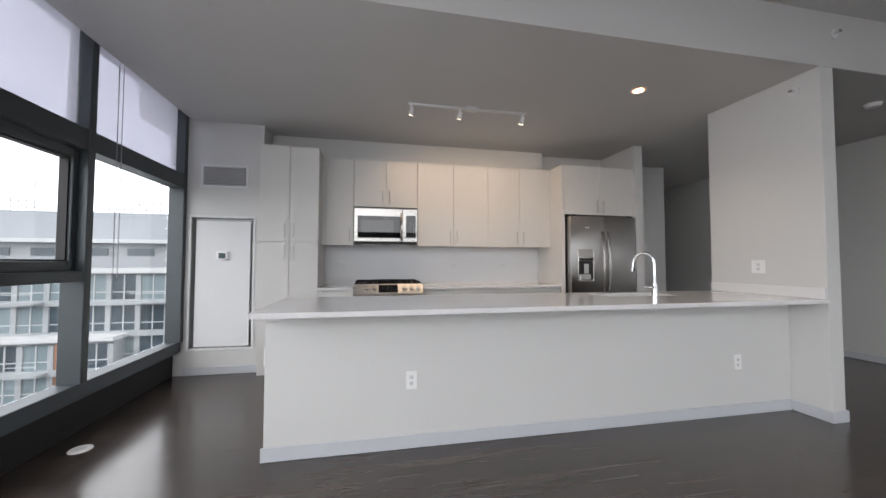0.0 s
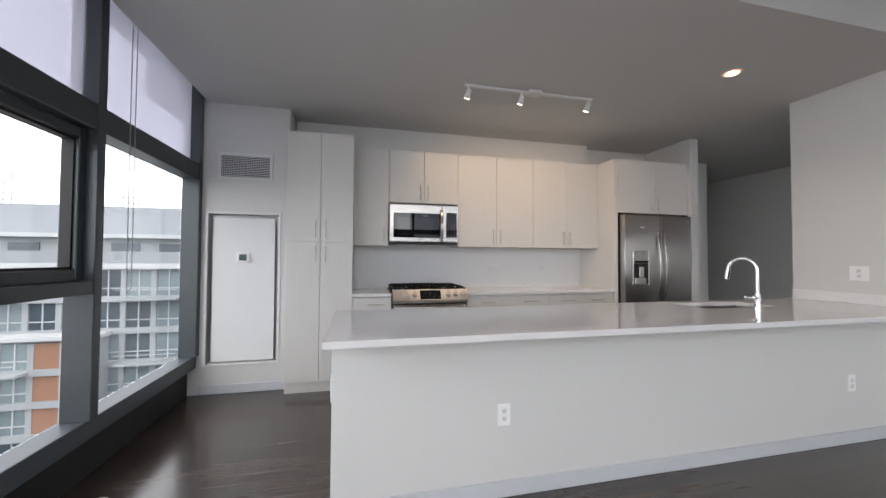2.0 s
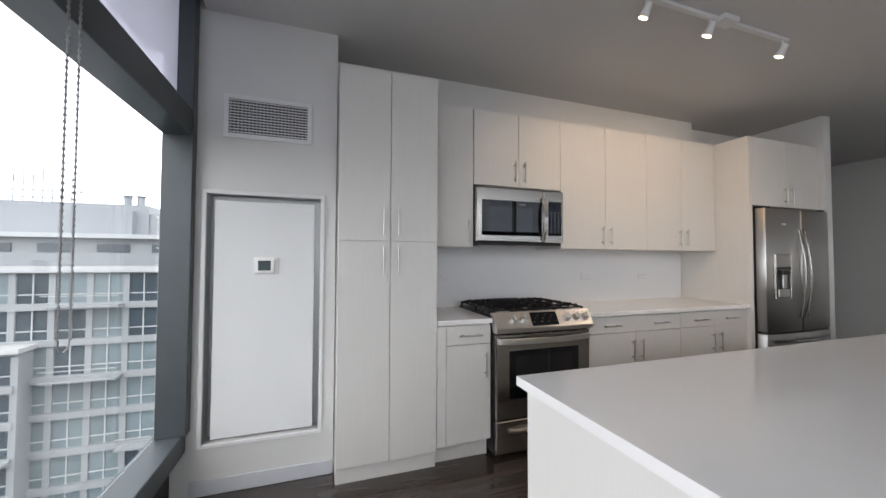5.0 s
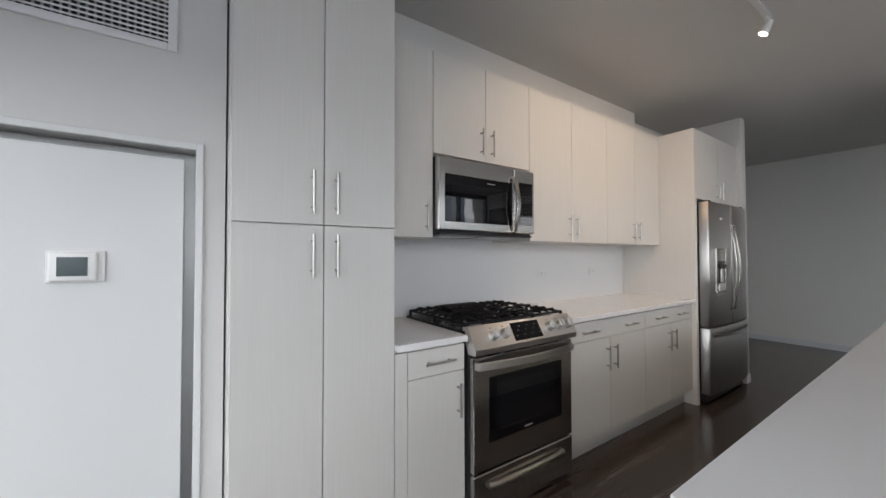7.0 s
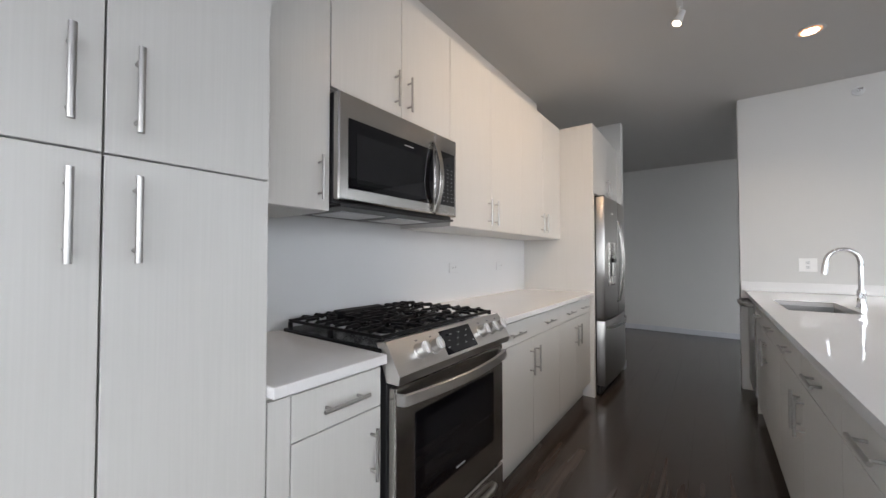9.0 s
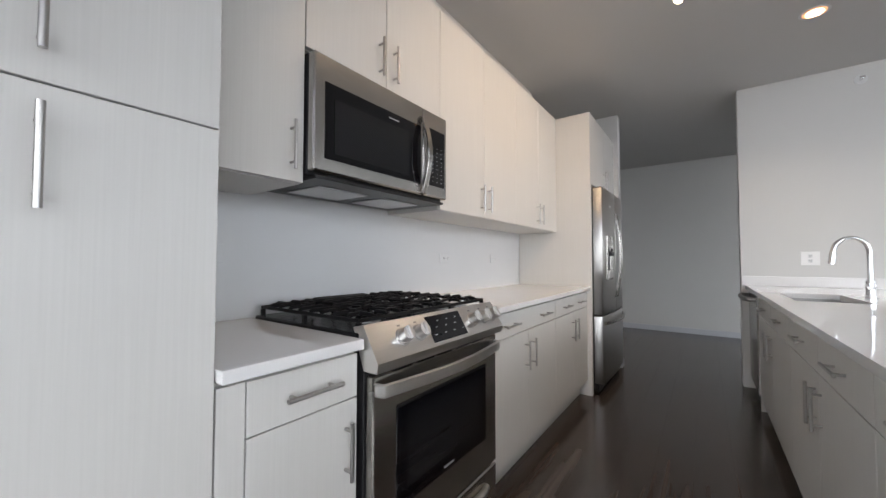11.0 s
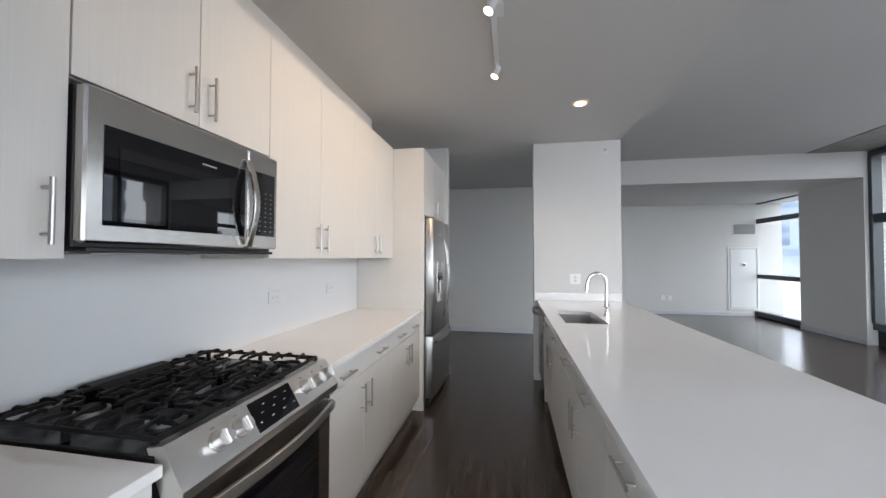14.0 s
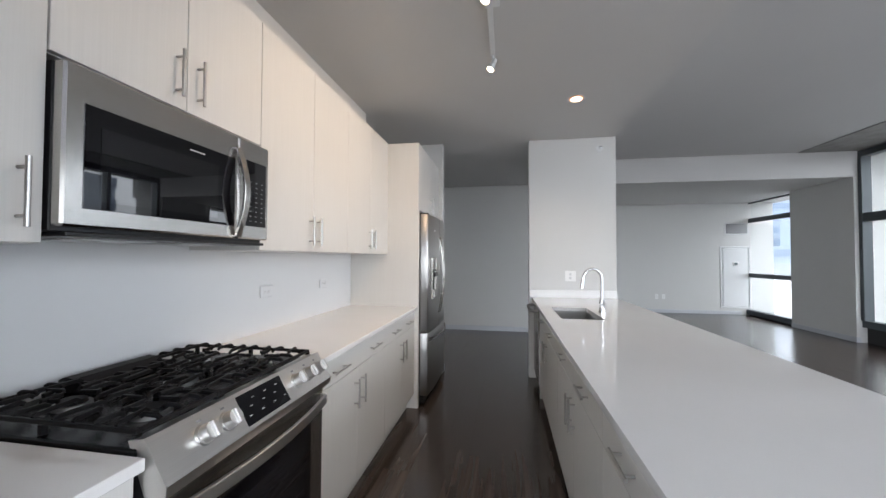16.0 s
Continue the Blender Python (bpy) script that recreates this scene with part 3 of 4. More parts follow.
# sink and tap
sk = thing("sink", ((SX0 + SX1) / 2, (SY0 + SY1) / 2, 0.70), "undermount stainless steel single-bowl sink", "sink")
bm = boxes([(SX0 - 0.02, SX0, SY0 - 0.02, SY1 + 0.02, 0.70, CB - 0.001), (SX1, SX1 + 0.02, SY0 - 0.02, SY1 + 0.02, 0.70, CB - 0.001), (SX0, SX1, SY0 - 0.02, SY0, 0.70, CB - 0.001), (SX0, SX1, SY1, SY1 + 0.02, 0.70, CB - 0.001), (SX0, SX1, SY0, SY1, 0.70, 0.712)])
part("bowl", bm, SINKSTEEL, sk)
part("drain", cyl((SX0 + SX1) / 2, (SY0 + SY1) / 2, 0.7145, 0.045, 0.004), CHROME, sk)
TX, TY = 2.46, -2.215
tap = thing("kitchen_tap", (TX, TY, CT), "polished chrome gooseneck kitchen tap with pull-down spray", "tap")
part("base", cyl(TX, TY, CT + 0.006, 0.026, 0.012), CHROME, tap, smooth=True)
part("body", cyl(TX, TY, CT + 0.06, 0.021, 0.096), CHROME, tap, smooth=True)
dx, dy = -0.35, 0.937
R = 0.085
pts = [(TX, TY, CT + 0.10), (TX, TY, CT + 0.24)] + [(TX + dx * (R - R * math.cos(a)), TY + dy * (R - R * math.cos(a)), CT + 0.272 + R * math.sin(a)) for a in [radians(k) for k in range(0, 181, 15)]]
part("neck", tube(pts, 0.0125, 14), CHROME, tap, smooth=True)
e_ = Vector(pts[-1])
dn = (Vector(pts[-1]) - Vector(pts[-2])).normalized()
part("spray_head", tube([e_, e_ + dn * 0.03, e_ + dn * 0.07], 0.0165, 14), CHROME, tap, smooth=True)
part("lever", tube([(TX, TY, CT + 0.075), (TX - 0.035, TY + 0.012, CT + 0.078), (TX - 0.085, TY + 0.02, CT + 0.082)], 0.009), CHROME, tap, smooth=True)
part("lever_hub", cyl(TX - 0.02, TY + 0.005, CT + 0.075, 0.02, 0.04, "x"), CHROME, tap, smooth=True)

# ---- microwave ----
mw = thing("microwave", (0.38, -0.2, 1.42), "over-the-range stainless steel microwave with a black glass door", "microwave")
MZ0, MZ1, MF = 1.425, 1.838, -0.408
part("body", bx(0.004, 0.756, -0.372, -0.004, MZ0, MZ1, 0.003), BLACKP, mw)
dr = part("door", bx(0.004, 0.572, MF, -0.373, MZ0 + 0.012, MZ1, 0.006), STEEL, mw)
part("window", bx(0.047, 0.555, MF - 0.002, MF + 0.004, MZ0 + 0.058, MZ1 - 0.092, 0.001), BLACKGLASS, dr, "black glass window")
part("inner_screen", bx(0.085, 0.47, MF - 0.0032, MF - 0.0022, MZ0 + 0.08, MZ1 - 0.142), INNERGLASS, dr)
cp = part("control_panel", bx(0.575, 0.756, MF, -0.373, MZ0 + 0.012, MZ1, 0.006), STEEL, mw)
part("keypad", bx(0.615, 0.735, MF - 0.002, MF + 0.004, MZ0 + 0.065, MZ1 - 0.08, 0.001), BLACKGLASS, cp)
for r in range(9):
    for q in range(3):
        part("key_mark", bx(0.635 + q * 0.034, 0.645 + q * 0.034, MF - 0.003, MF - 0.0021, MZ0 + 0.085 + r * 0.02, MZ0 + 0.0875 + r * 0.02), GREYP, cp)
hp = [(0.562, MF + 0.002, MZ0 + 0.02)] + [(0.562, MF - 0.012 - 0.036 * math.sin(math.pi * k / 12), MZ0 + 0.022 + 0.335 * k / 12) for k in range(13)] + [(0.562, MF + 0.002, MZ0 + 0.359)]
part("handle", strap(hp, (1, 0, 0), 0.0145, 0.006), STEEL, dr, "curved steel door handle", True)
part("top_vent", boxes([(0.03 + 0.0725 * k, 0.09 + 0.0725 * k, -0.395, -0.30, MZ1 + 0.0005, MZ1 + 0.003) for k in range(10)]), BLACKP, mw)
part("badge", bx(0.35, 0.41, MF - 0.003, MF - 0.0021, MZ1 - 0.121, MZ1 - 0.116), GREYP, dr)
part("vent_base", bx(0.02, 0.74, -0.40, -0.03, MZ0 - 0.012, MZ0 - 0.0005, 0.002), BLACKP, mw)
for k in range(2):
    part("grease_filter", bx(0.10 + 0.32 * k, 0.34 + 0.32 * k, -0.30, -0.10, MZ0 - 0.016, MZ0 - 0.0125), ALU, mw)

# ---- gas range ----
rg = thing("gas_range", (0.38, -0.33, 0), "stainless steel slide-in gas range with black cast-iron grates", "range")
RF = -0.665
part("body", bx(0.002, 0.758, RF + 0.03, -0.02, 0.03, 0.905, 0.002), BLACKP, rg)
part("cooktop", bx(-0.004, 0.764, RF + 0.05, -0.025, 0.906, 0.928, 0.004), ENAMEL, rg, "black enamel cooktop")
pan = part("control_panel", prism([(RF + 0.075, 0.944), (RF + 0.032, 0.952), (RF - 0.03, 0.850), (RF - 0.026, 0.822), (RF + 0.029, 0.822)], 0.0, 0.765), RSTEEL, rg, "sloping steel control panel")
slope = math.atan2(0.102, 0.062)
nrm = Vector((0, -math.sin(slope), math.cos(slope)))
mid = Vector((0, RF + 0.001, 0.901))
rot = Matrix.Rotation(slope, 4, "X")


def on_slope(x, out, bm):
    bmesh.ops.transform(bm, matrix=Matrix.Translation(Vector((x, mid.y, mid.z)) + nrm * out) @ rot, verts=bm.verts)
    return bm


part("display", on_slope(0.375, 0.001, bx(-0.105, 0.105, -0.048, 0.048, -0.002, 0.002, 0.001)), BLACKGLASS, pan, "black glass display")
for q in range(10):
    qx, qy = 0.292 + 0.019 * q, (-0.022, 0.004, 0.026)[q % 3]
    part("display_mark", on_slope(qx, 0.0036, bx(-0.0055, 0.0055, qy - 0.0009, qy + 0.0009, -0.0004, 0.0004)), PRINT, pan)
for x in (0.135, 0.215, 0.555, 0.635, 0.71):
    part("knob_collar", on_slope(x, 0.003, cyl(0, 0, 0, 0.029, 0.008, r2=0.027, seg=28)), KNOB, pan, "", True)
    kb = part("knob", on_slope(x, 0.017, cyl(0, 0, 0, 0.0245, 0.034, r2=0.0225, seg=28)), KNOB, pan, "round steel burner knob", True)
    part("knob_grip", on_slope(x, 0.038, bx(-0.0065, 0.0065, -0.022, 0.022, -0.008, 0.007, 0.0025)), KNOB, kb)
    part("burner_mark", on_slope(x, 0.0006, bx(-0.007, 0.007, 0.035, 0.041, -0.0002, 0.0004)), GREYP, pan)
part("panel_vent", boxes([(0.10 + 0.115 * k, 0.19 + 0.115 * k, RF - 0.0045, RF + 0.02, 0.811, 0.8195) for k in range(5)]), BLACKP, rg)
od = part("oven_door", bx(0.008, 0.752, RF - 0.002, RF + 0.029, 0.255, 0.808, 0.005), STEEL, rg)
part("oven_window", bx(0.105, 0.655, RF - 0.005, RF + 0.002, 0.385, 0.70, 0.001), BLACKGLASS, od, "black glass oven window")
part("handle", strap([(0.022, RF - 0.001, 0.768), (0.026, RF - 0.022, 0.768)] + [(0.03 + 0.70 * k / 14, RF - 0.026 - 0.034 * math.sin(math.pi * k / 14), 0.768) for k in range(15)] + [(0.734, RF - 0.022, 0.768), (0.738, RF - 0.001, 0.768)], (0, 0, 1), 0.019, 0.007), RSTEEL, od, "bowed steel oven handle", True)
part("inner_window", bx(0.155, 0.605, RF - 0.0056, RF - 0.0051, 0.43, 0.665), INNERGLASS, od)
part("badge", bx(0.35, 0.41, RF - 0.0062, RF - 0.0052, 0.40, 0.406), GREYP, od)
wd = part("warming_drawer", bx(0.008, 0.752, RF - 0.002, RF + 0.029, 0.035, 0.245, 0.005), STEEL, rg)
part("drawer_pull", tube([(0.10, RF - 0.004, 0.18), (0.14, RF - 0.016, 0.18), (0.38, RF - 0.02, 0.18), (0.62, RF - 0.016, 0.18), (0.66, RF - 0.004, 0.18)], 0.016, 10), NICKEL, wd, "", True)
for x in (0.03, 0.70):
    for y in (RF + 0.06, -0.08):
        part("foot", bx(x, x + 0.03, y, y + 0.03, 0, 0.029), BLACKP, rg)
burners = [(0.16, -0.20, 0.045), (0.16, -0.47, 0.05), (0.38, -0.34, 0.05), (0.60, -0.20, 0.04), (0.60, -0.47, 0.052)]
for x, y, r in burners:
    b_ = part("burner", cyl(x, y, 0.934, r, 0.012), ALU, rg, "", True)
    part("burner_cap", cyl(x, y, 0.946, r * 0.78, 0.011, r2=r * 0.7), IRON, b_, "", True)
gz = 0.972


def grate(gx0, gx1, y0, y1, bs):
    """A cast-iron grate: low outer rail on feet, fingers that rise from it and stop short of each burner, and a broken ring."""
    bm = bmesh.new()
    low = gz - 0.012
    for x in (gx0 + 0.005, gx1 - 0.005):
        bx(x - 0.005, x + 0.005, y0, y1, low - 0.006, low + 0.006, 0.002, bm)
    for y in (y0 + 0.005, y1 - 0.005):
        bx(gx0 + 0.011, gx1 - 0.011, y - 0.005, y + 0.005, low - 0.006, low + 0.006, 0.002, bm)
    for x in (gx0 + 0.006, gx1 - 0.006):
        for y in (y0 + 0.006, (y0 + y1) / 2, y1 - 0.006):
            bx(x - 0.007, x + 0.007, y - 0.007, y + 0.007, 0.929, low - 0.0061, 0.001, bm)

    def finger(ax, ay, bx_, by_):
        """From a point on the rail, up and in to its tip."""
        d = Vector((bx_ - ax, by_ - ay, 0))
        if d.length < 0.03:
            return
        d.normalize()
        side = Vector((-d.y, d.x, 0))
        a = Vector((ax, ay, low))
        tip = Vector((bx_, by_, gz))
        strap([a + Vector((0, 0, 0.006)), a + d * 0.010 + Vector((0, 0, 0.012)), tip - d * 0.010, tip - Vector((0, 0, 0.007))], side, 0.0044, 0.006, bm)
    n = 9
    for k in range(1, n):
        y = y0 + (y1 - y0) * k / n
        reach = (gx1 - gx0) / 2 - 0.008
        for px, py, pr in bs:
            h = abs(y - py)
            if h < pr + 0.03:
                reach = min(reach, (gx1 - gx0) / 2 - math.sqrt(max(0.0, (pr + 0.03) ** 2 - h * h)) * 0.75)
        tilt = 0.018 if k % 2 else -0.010
        finger(gx0 + 0.005, y, gx0 + reach, y + tilt)
        finger(gx1 - 0.005, y, gx1 - reach, y - tilt)
    for px, py, pr in bs:
        for k in range(0, 8, 2):
            a0, a1 = radians(45 * k + 6), radians(45 * k + 32)
            ring = [(px + (pr + 0.018) * math.cos(a0 + (a1 - a0) * q / 3), py + (pr + 0.018) * math.sin(a0 + (a1 - a0) * q / 3), gz - 0.003) for q in range(4)]
            strap(ring, (0, 0, 1), 0.006, 0.0042, bm)
            c_, s_ = math.cos(a0), math.sin(a0)
            strap([(px + c_ * 0.026, py + s_ * 0.026, gz + 0.001), (px + c_ * (pr + 0.034), py + s_ * (pr + 0.034), gz + 0.002)], (-s_, c_, 0), 0.0045, 0.006, bm)
    for y in (y0 + 0.005, y1 - 0.005):
        for k in (1, 2, 3):
            x = gx0 + (gx1 - gx0) * k / 4
            finger(x, y, x + 0.004, y + (0.06 if y < (y0 + y1) / 2 else -0.06))
    part("grate", bm, IRON, rg, "black cast-iron grate")


for ga, gb, bs in ((0.008, 0.256, burners[0:2]), (0.258, 0.502, burners[2:3]), (0.504, 0.752, burners[3:5])):
    grate(ga, gb, RF + 0.062, -0.045 if ga < 0.1 or ga > 0.5 else -0.142, bs)
part("rear_vent", prism([(-0.135, 0.93), (-0.028, 0.93), (-0.028, 0.968), (-0.05, 0.978), (-0.085, 0.974), (-0.12, 0.955)], 0.24, 0.52), IRON, rg, "raised black oven vent cover")
rg.location.x += 0.022

# ---- refrigerator ----
fg = thing("refrigerator", (3.05, -0.4, 0), "french-door stainless steel refrigerator with an ice and water dispenser", "refrigerator")
F0, F1, FF = 2.60, 3.522, -0.752
part("cabinet", bx(F0 + 0.004, F1 - 0.004, -0.655, -0.03, 0.03, 1.765, 0.004), BLACKP, fg)
part("kickplate", bx(F0 + 0.02, F1 - 0.02, -0.69, -0.656, 0.012, 0.085, 0.003), BLACKP, fg)
fm = (F0 + F1) / 2


def front_y(x):
    """The gently bowed front of the refrigerator."""
    return FF + 0.022 * ((x - fm) / (F1 - fm)) ** 2


def bowed(x0, x1, z0, z1):
    n = 10
    xs = [x0 + 0.01 + (x1 - x0 - 0.02) * k / n for k in range(n + 1)]
    outline = [(x0, -0.66), (x0, front_y(x0) + 0.012)] + [(x, front_y(x)) for x in xs] + [(x1, front_y(x1) + 0.012), (x1, -0.66)]
    return upright_prism(outline, z0, z1, 0.006)


dl = part("door", bowed(F0, fm - 0.003, 0.675, 1.77), DSTEEL, fg, "", True)
drt = part("door", bowed(fm + 0.003, F1, 0.675, 1.77), DSTEEL, fg, "", True)
fz = part("freezer_drawer", bowed(F0, F1, 0.09, 0.663), DSTEEL, fg, "", True)
for x, own in ((fm - 0.04, dl), (fm + 0.04, drt)):
    hp = [(x, FF + 0.004, 0.80)] + [(x, FF - 0.008 - 0.042 * math.sin(math.pi * k / 14), 0.805 + 0.77 * k / 14) for k in range(15)] + [(x, FF + 0.004, 1.58)]
    part("handle", strap(hp, (1, 0, 0), 0.014, 0.007), STEEL, own, "long bowed steel handle", True)
hp = [(F0 + 0.06, front_y(F0 + 0.06) + 0.004, 0.60)] + [(F0 + 0.065 + 0.792 * k / 14, front_y(F0 + 0.065 + 0.792 * k / 14) - 0.008 - 0.04 * math.sin(math.pi * k / 14), 0.60) for k in range(15)] + [(F1 - 0.06, front_y(F1 - 0.06) + 0.004, 0.60)]
part("handle", strap(hp, (0, 0, 1), 0.014, 0.007), STEEL, fz, "bowed steel drawer handle", True)
dsp = part("dispenser", boxes([(F0 + 0.085, F0 + 0.098, FF - 0.006, FF + 0.012, 0.97, 1.36), (F0 + 0.292, F0 + 0.305, FF - 0.006, FF + 0.012, 0.97, 1.36), (F0 + 0.098, F0 + 0.292, FF - 0.006, FF + 0.012, 0.97, 0.985), (F0 + 0.098, F0 + 0.292, FF - 0.006, FF + 0.012, 1.22, 1.36)], 0.002), STEEL, dl, "steel ice and water dispenser")
part("alcove", bx(F0 + 0.099, F0 + 0.291, FF - 0.003, FF + 0.001, 0.991, 1.219), BLACKP, dl, "dark dispenser alcove")
part("paddle", bx(F0 + 0.165, F0 + 0.225, FF - 0.016, FF - 0.0035, 1.06, 1.19, 0.005), KNOB, dl)
part("drip_tray", bx(F0 + 0.105, F0 + 0.25, FF - 0.02, FF - 0.0035, 0.987, 1.055, 0.005), KNOB, dl, "pale drip tray")
part("spout", bx(F0 + 0.14, F0 + 0.25, FF - 0.03, FF - 0.004, 1.18, 1.218, 0.006), BLACKP, dl)
part("display", bx(F0 + 0.10, F0 + 0.29, FF - 0.0078, FF - 0.0062, 1.225, 1.25), BLACKGLASS, dl)
for x in (F0 + 0.04, F1 - 0.1):
    part("hinge_cover", bx(x, x + 0.06, -0.72, -0.60, 1.771, 1.786, 0.003), BLACKP, fg)
    part("foot", bx(x, x + 0.05, -0.62, -0.57, 0, 0.03), BLACKP, fg)
part("badge", bx(F0 + 0.19, F0 + 0.25, FF - 0.0015, FF - 0.0002, 1.62, 1.635), PRINT, dl)

# ---- access panel, grille, thermostat ----
ap = thing("access_panel", (-1.37, AY, AZ0), "white painted access panel in a white frame set in the chase", "access panel")
t = 0.022
part("frame", boxes([(AX0 - 0.02, AX0 + t - 0.02, AY - 0.013, AY - 0.0005, AZ0 - 0.02, AZ1 + 0.02), (AX1 - t + 0.02, AX1 + 0.02, AY - 0.013, AY - 0.0005, AZ0 - 0.02, AZ1 + 0.02), (AX0 + t - 0.02, AX1 - t + 0.02, AY - 0.013, AY - 0.0005, AZ0 - 0.02, AZ0 + t - 0.02), (AX0 + t - 0.02, AX1 - t + 0.02, AY - 0.013, AY - 0.0005, AZ1 - t + 0.02, AZ1 + 0.02)], 0.002), TRIMW, ap)
part("jamb", bx(AX0 + 0.002, AX0 + 0.004, AY + 0.001, AY + 0.088, AZ0 + 0.003, AZ1 - 0.003), GREYMETAL, ap, "galvanised steel jamb")
part("jamb", bx(AX1 - 0.004, AX1 - 0.002, AY + 0.001, AY + 0.088, AZ0 + 0.003, AZ1 - 0.003), GREYMETAL, ap, "galvanised steel jamb")
part("back_plate", bx(AX0 + 0.005, AX1 - 0.005, AY + 0.082, AY + 0.088, AZ0 + 0.003, AZ1 - 0.003), GREYMETAL, ap)
part("panel", bx(AX0 + 0.036, AX1 - 0.036, AY + 0.02, AY + 0.04, AZ0 + 0.012, AZ1 - 0.035, 0.002), TRIMW, ap)
part("hanger", boxes([(AX0 + 0.1, AX0 + 0.14, AY + 0.041, AY + 0.081, AZ1 - 0.3, AZ1 - 0.2), (AX1 - 0.14, AX1 - 0.1, AY + 0.041, AY + 0.081, AZ0 + 0.1, AZ0 + 0.2)]), GREYMETAL, ap)


def grille(x0, x1, z0, z1, m):
    g = thing("air_grille", (0, 0, 0), "white metal double-deflection air grille on the wall", "vent", "air grilles")
    f = 0.026
    part("frame", boxes([(x0, x0 + f, -0.012, -0.0005, z0, z1), (x1 - f, x1, -0.012, -0.0005, z0, z1), (x0 + f, x1 - f, -0.012, -0.0005, z0, z0 + f), (x0 + f, x1 - f, -0.012, -0.0005, z1 - f, z1)], 0.002), TRIMW, g)
    part("backing", bx(x0 + f, x1 - f, -0.002, -0.0006, z0 + f, z1 - f), BLACKP, g)
    for k in range(12):
        z = z0 + f + (k + 0.5) * (z1 - z0 - 2 * f) / 12
        part("slat", bx(x0 + f, x1 - f, -0.0115, -0.0085, z - 0.0026, z + 0.0026), TRIMW, g)
    for k in range(22):
        x = x0 + f + (k + 0.5) * (x1 - x0 - 2 * f) / 22
        part("fin", bx(x - 0.0028, x + 0.0028, -0.0082, -0.0022, z0 + f, z1 - f), GREYP, g)
    g.matrix_world = m
    return g


grille(-1.598, -1.122, 2.0, 2.252, pose(0, AY, 0))


def thermostat(m):
    th = thing("thermostat", (0, 0, 0), "small white thermostat with a dark screen on the access panel", "thermostat", "thermostats")
    part("case", bx(-0.055, 0.055, -0.024, -0.0005, -0.045, 0.045, 0.008, seg=3), WHITEP, th, "", True)
    part("screen", bx(-0.034, 0.034, -0.0255, -0.0235, -0.028, 0.03), SCREEN, th)
    part("wall_plate", bx(-0.062, 0.072, -0.006, -0.0002, -0.05, 0.05, 0.002), WHITEP, th)
    th.matrix_world = m
    return th


thermostat(pose(-1.372, AY + 0.02, 1.262))


# the same fittings on the far wall
def far_panel(y0, y1, z0, z1):
    ap = thing("access_panel", (XF, (y0 + y1) / 2, z0), "white painted access panel in a white frame on the far wall", "access panel")
    part("frame", boxes([(XF - 0.014, XF - 0.0005, y0, y0 + 0.035, z0, z1), (XF - 0.014, XF - 0.0005, y1 - 0.035, y1, z0, z1), (XF - 0.014, XF - 0.0005, y0 + 0.035, y1 - 0.035, z0, z0 + 0.03), (XF - 0.014, XF - 0.0005, y0 + 0.035, y1 - 0.035, z1 - 0.03, z1)], 0.002), TRIMW, ap)
    part("reveal", bx(XF - 0.003, XF - 0.0004, y0 + 0.035, y1 - 0.035, z0 + 0.03, z1 - 0.03), GREYMETAL, ap)
    part("panel", bx(XF - 0.012, XF - 0.0035, y0 + 0.065, y1 - 0.065, z0 + 0.04, z1 - 0.05, 0.002), TRIMW, ap)


far_panel(-7.306, -6.64, 0.16, 1.66)
grille(-0.26, 0.26, 1.95, 2.24, pose(XF, -7.01, 0, 0, 0, -90))
thermostat(pose(XF - 0.012, -6.975, 1.235, 0, 0, -90))


# ---- sockets ----
def socket(m, wide=False, ways=1, label="white plastic power socket on the wall", face=None):
    s = thing("power_socket", (0, 0, 0), label, "socket", "sockets")
    w = 0.035 if ways == 1 else 0.058
    w, h = (0.058, 0.035) if wide else (w, 0.058)
    part("plate", bx(-w, w, -0.006, -0.0003, -h, h, 0.002), face or WHITEP, s)
    for k in (-1, 1):
        cx, cz = (k * 0.02, 0) if wide else (0, k * 0.02)
        f = part("outlet_face", bx(cx - 0.014, cx + 0.014, -0.0075, -0.0061, cz - 0.014, cz + 0.014, 0.0005), face or TRIMW, s)
        part("slot", boxes([(cx - 0.007, cx - 0.005, -0.0082, -0.0076, cz - 0.002, cz + 0.006), (cx + 0.004, cx + 0.006, -0.0082, -0.0076, cz - 0.002, cz + 0.006), (cx - 0.002, cx + 0.002, -0.0082, -0.0076, cz - 0.009, cz - 0.006)]), BLACKP, f)
    s.matrix_world = m
    return s


socket(pose(0.462, -2.385, 0.43), label="white plastic power socket on the island half wall")
socket(pose(3.05, -2.385, 0.41), label="white plastic power socket on the island half wall")
socket(pose(-0.425, -2.345, 0.62, 0, 0, -90), label="white plastic power socket on the island end")
socket(pose(-0.15, -0.0028, 1.165), wide=True, label="pale grey plastic power socket set in the backsplash", face=SPLASH)
socket(pose(1.31, -0.0028, 1.155), wide=True, label="pale grey plastic power socket set in the backsplash", face=SPLASH)
socket(pose(2.01, -0.0028, 1.155), wide=True, label="pale grey plastic power socket set in the backsplash", face=SPLASH)
socket(pose(3.585, -2.16, 1.16, 0, 0, -90), ways=2, label="white plastic power socket above the island upstand")
for y in (-5.20, -5.36):
    socket(pose(XF, y, 0.40, 0, 0, -90), label="white plastic power socket low on the far wall")

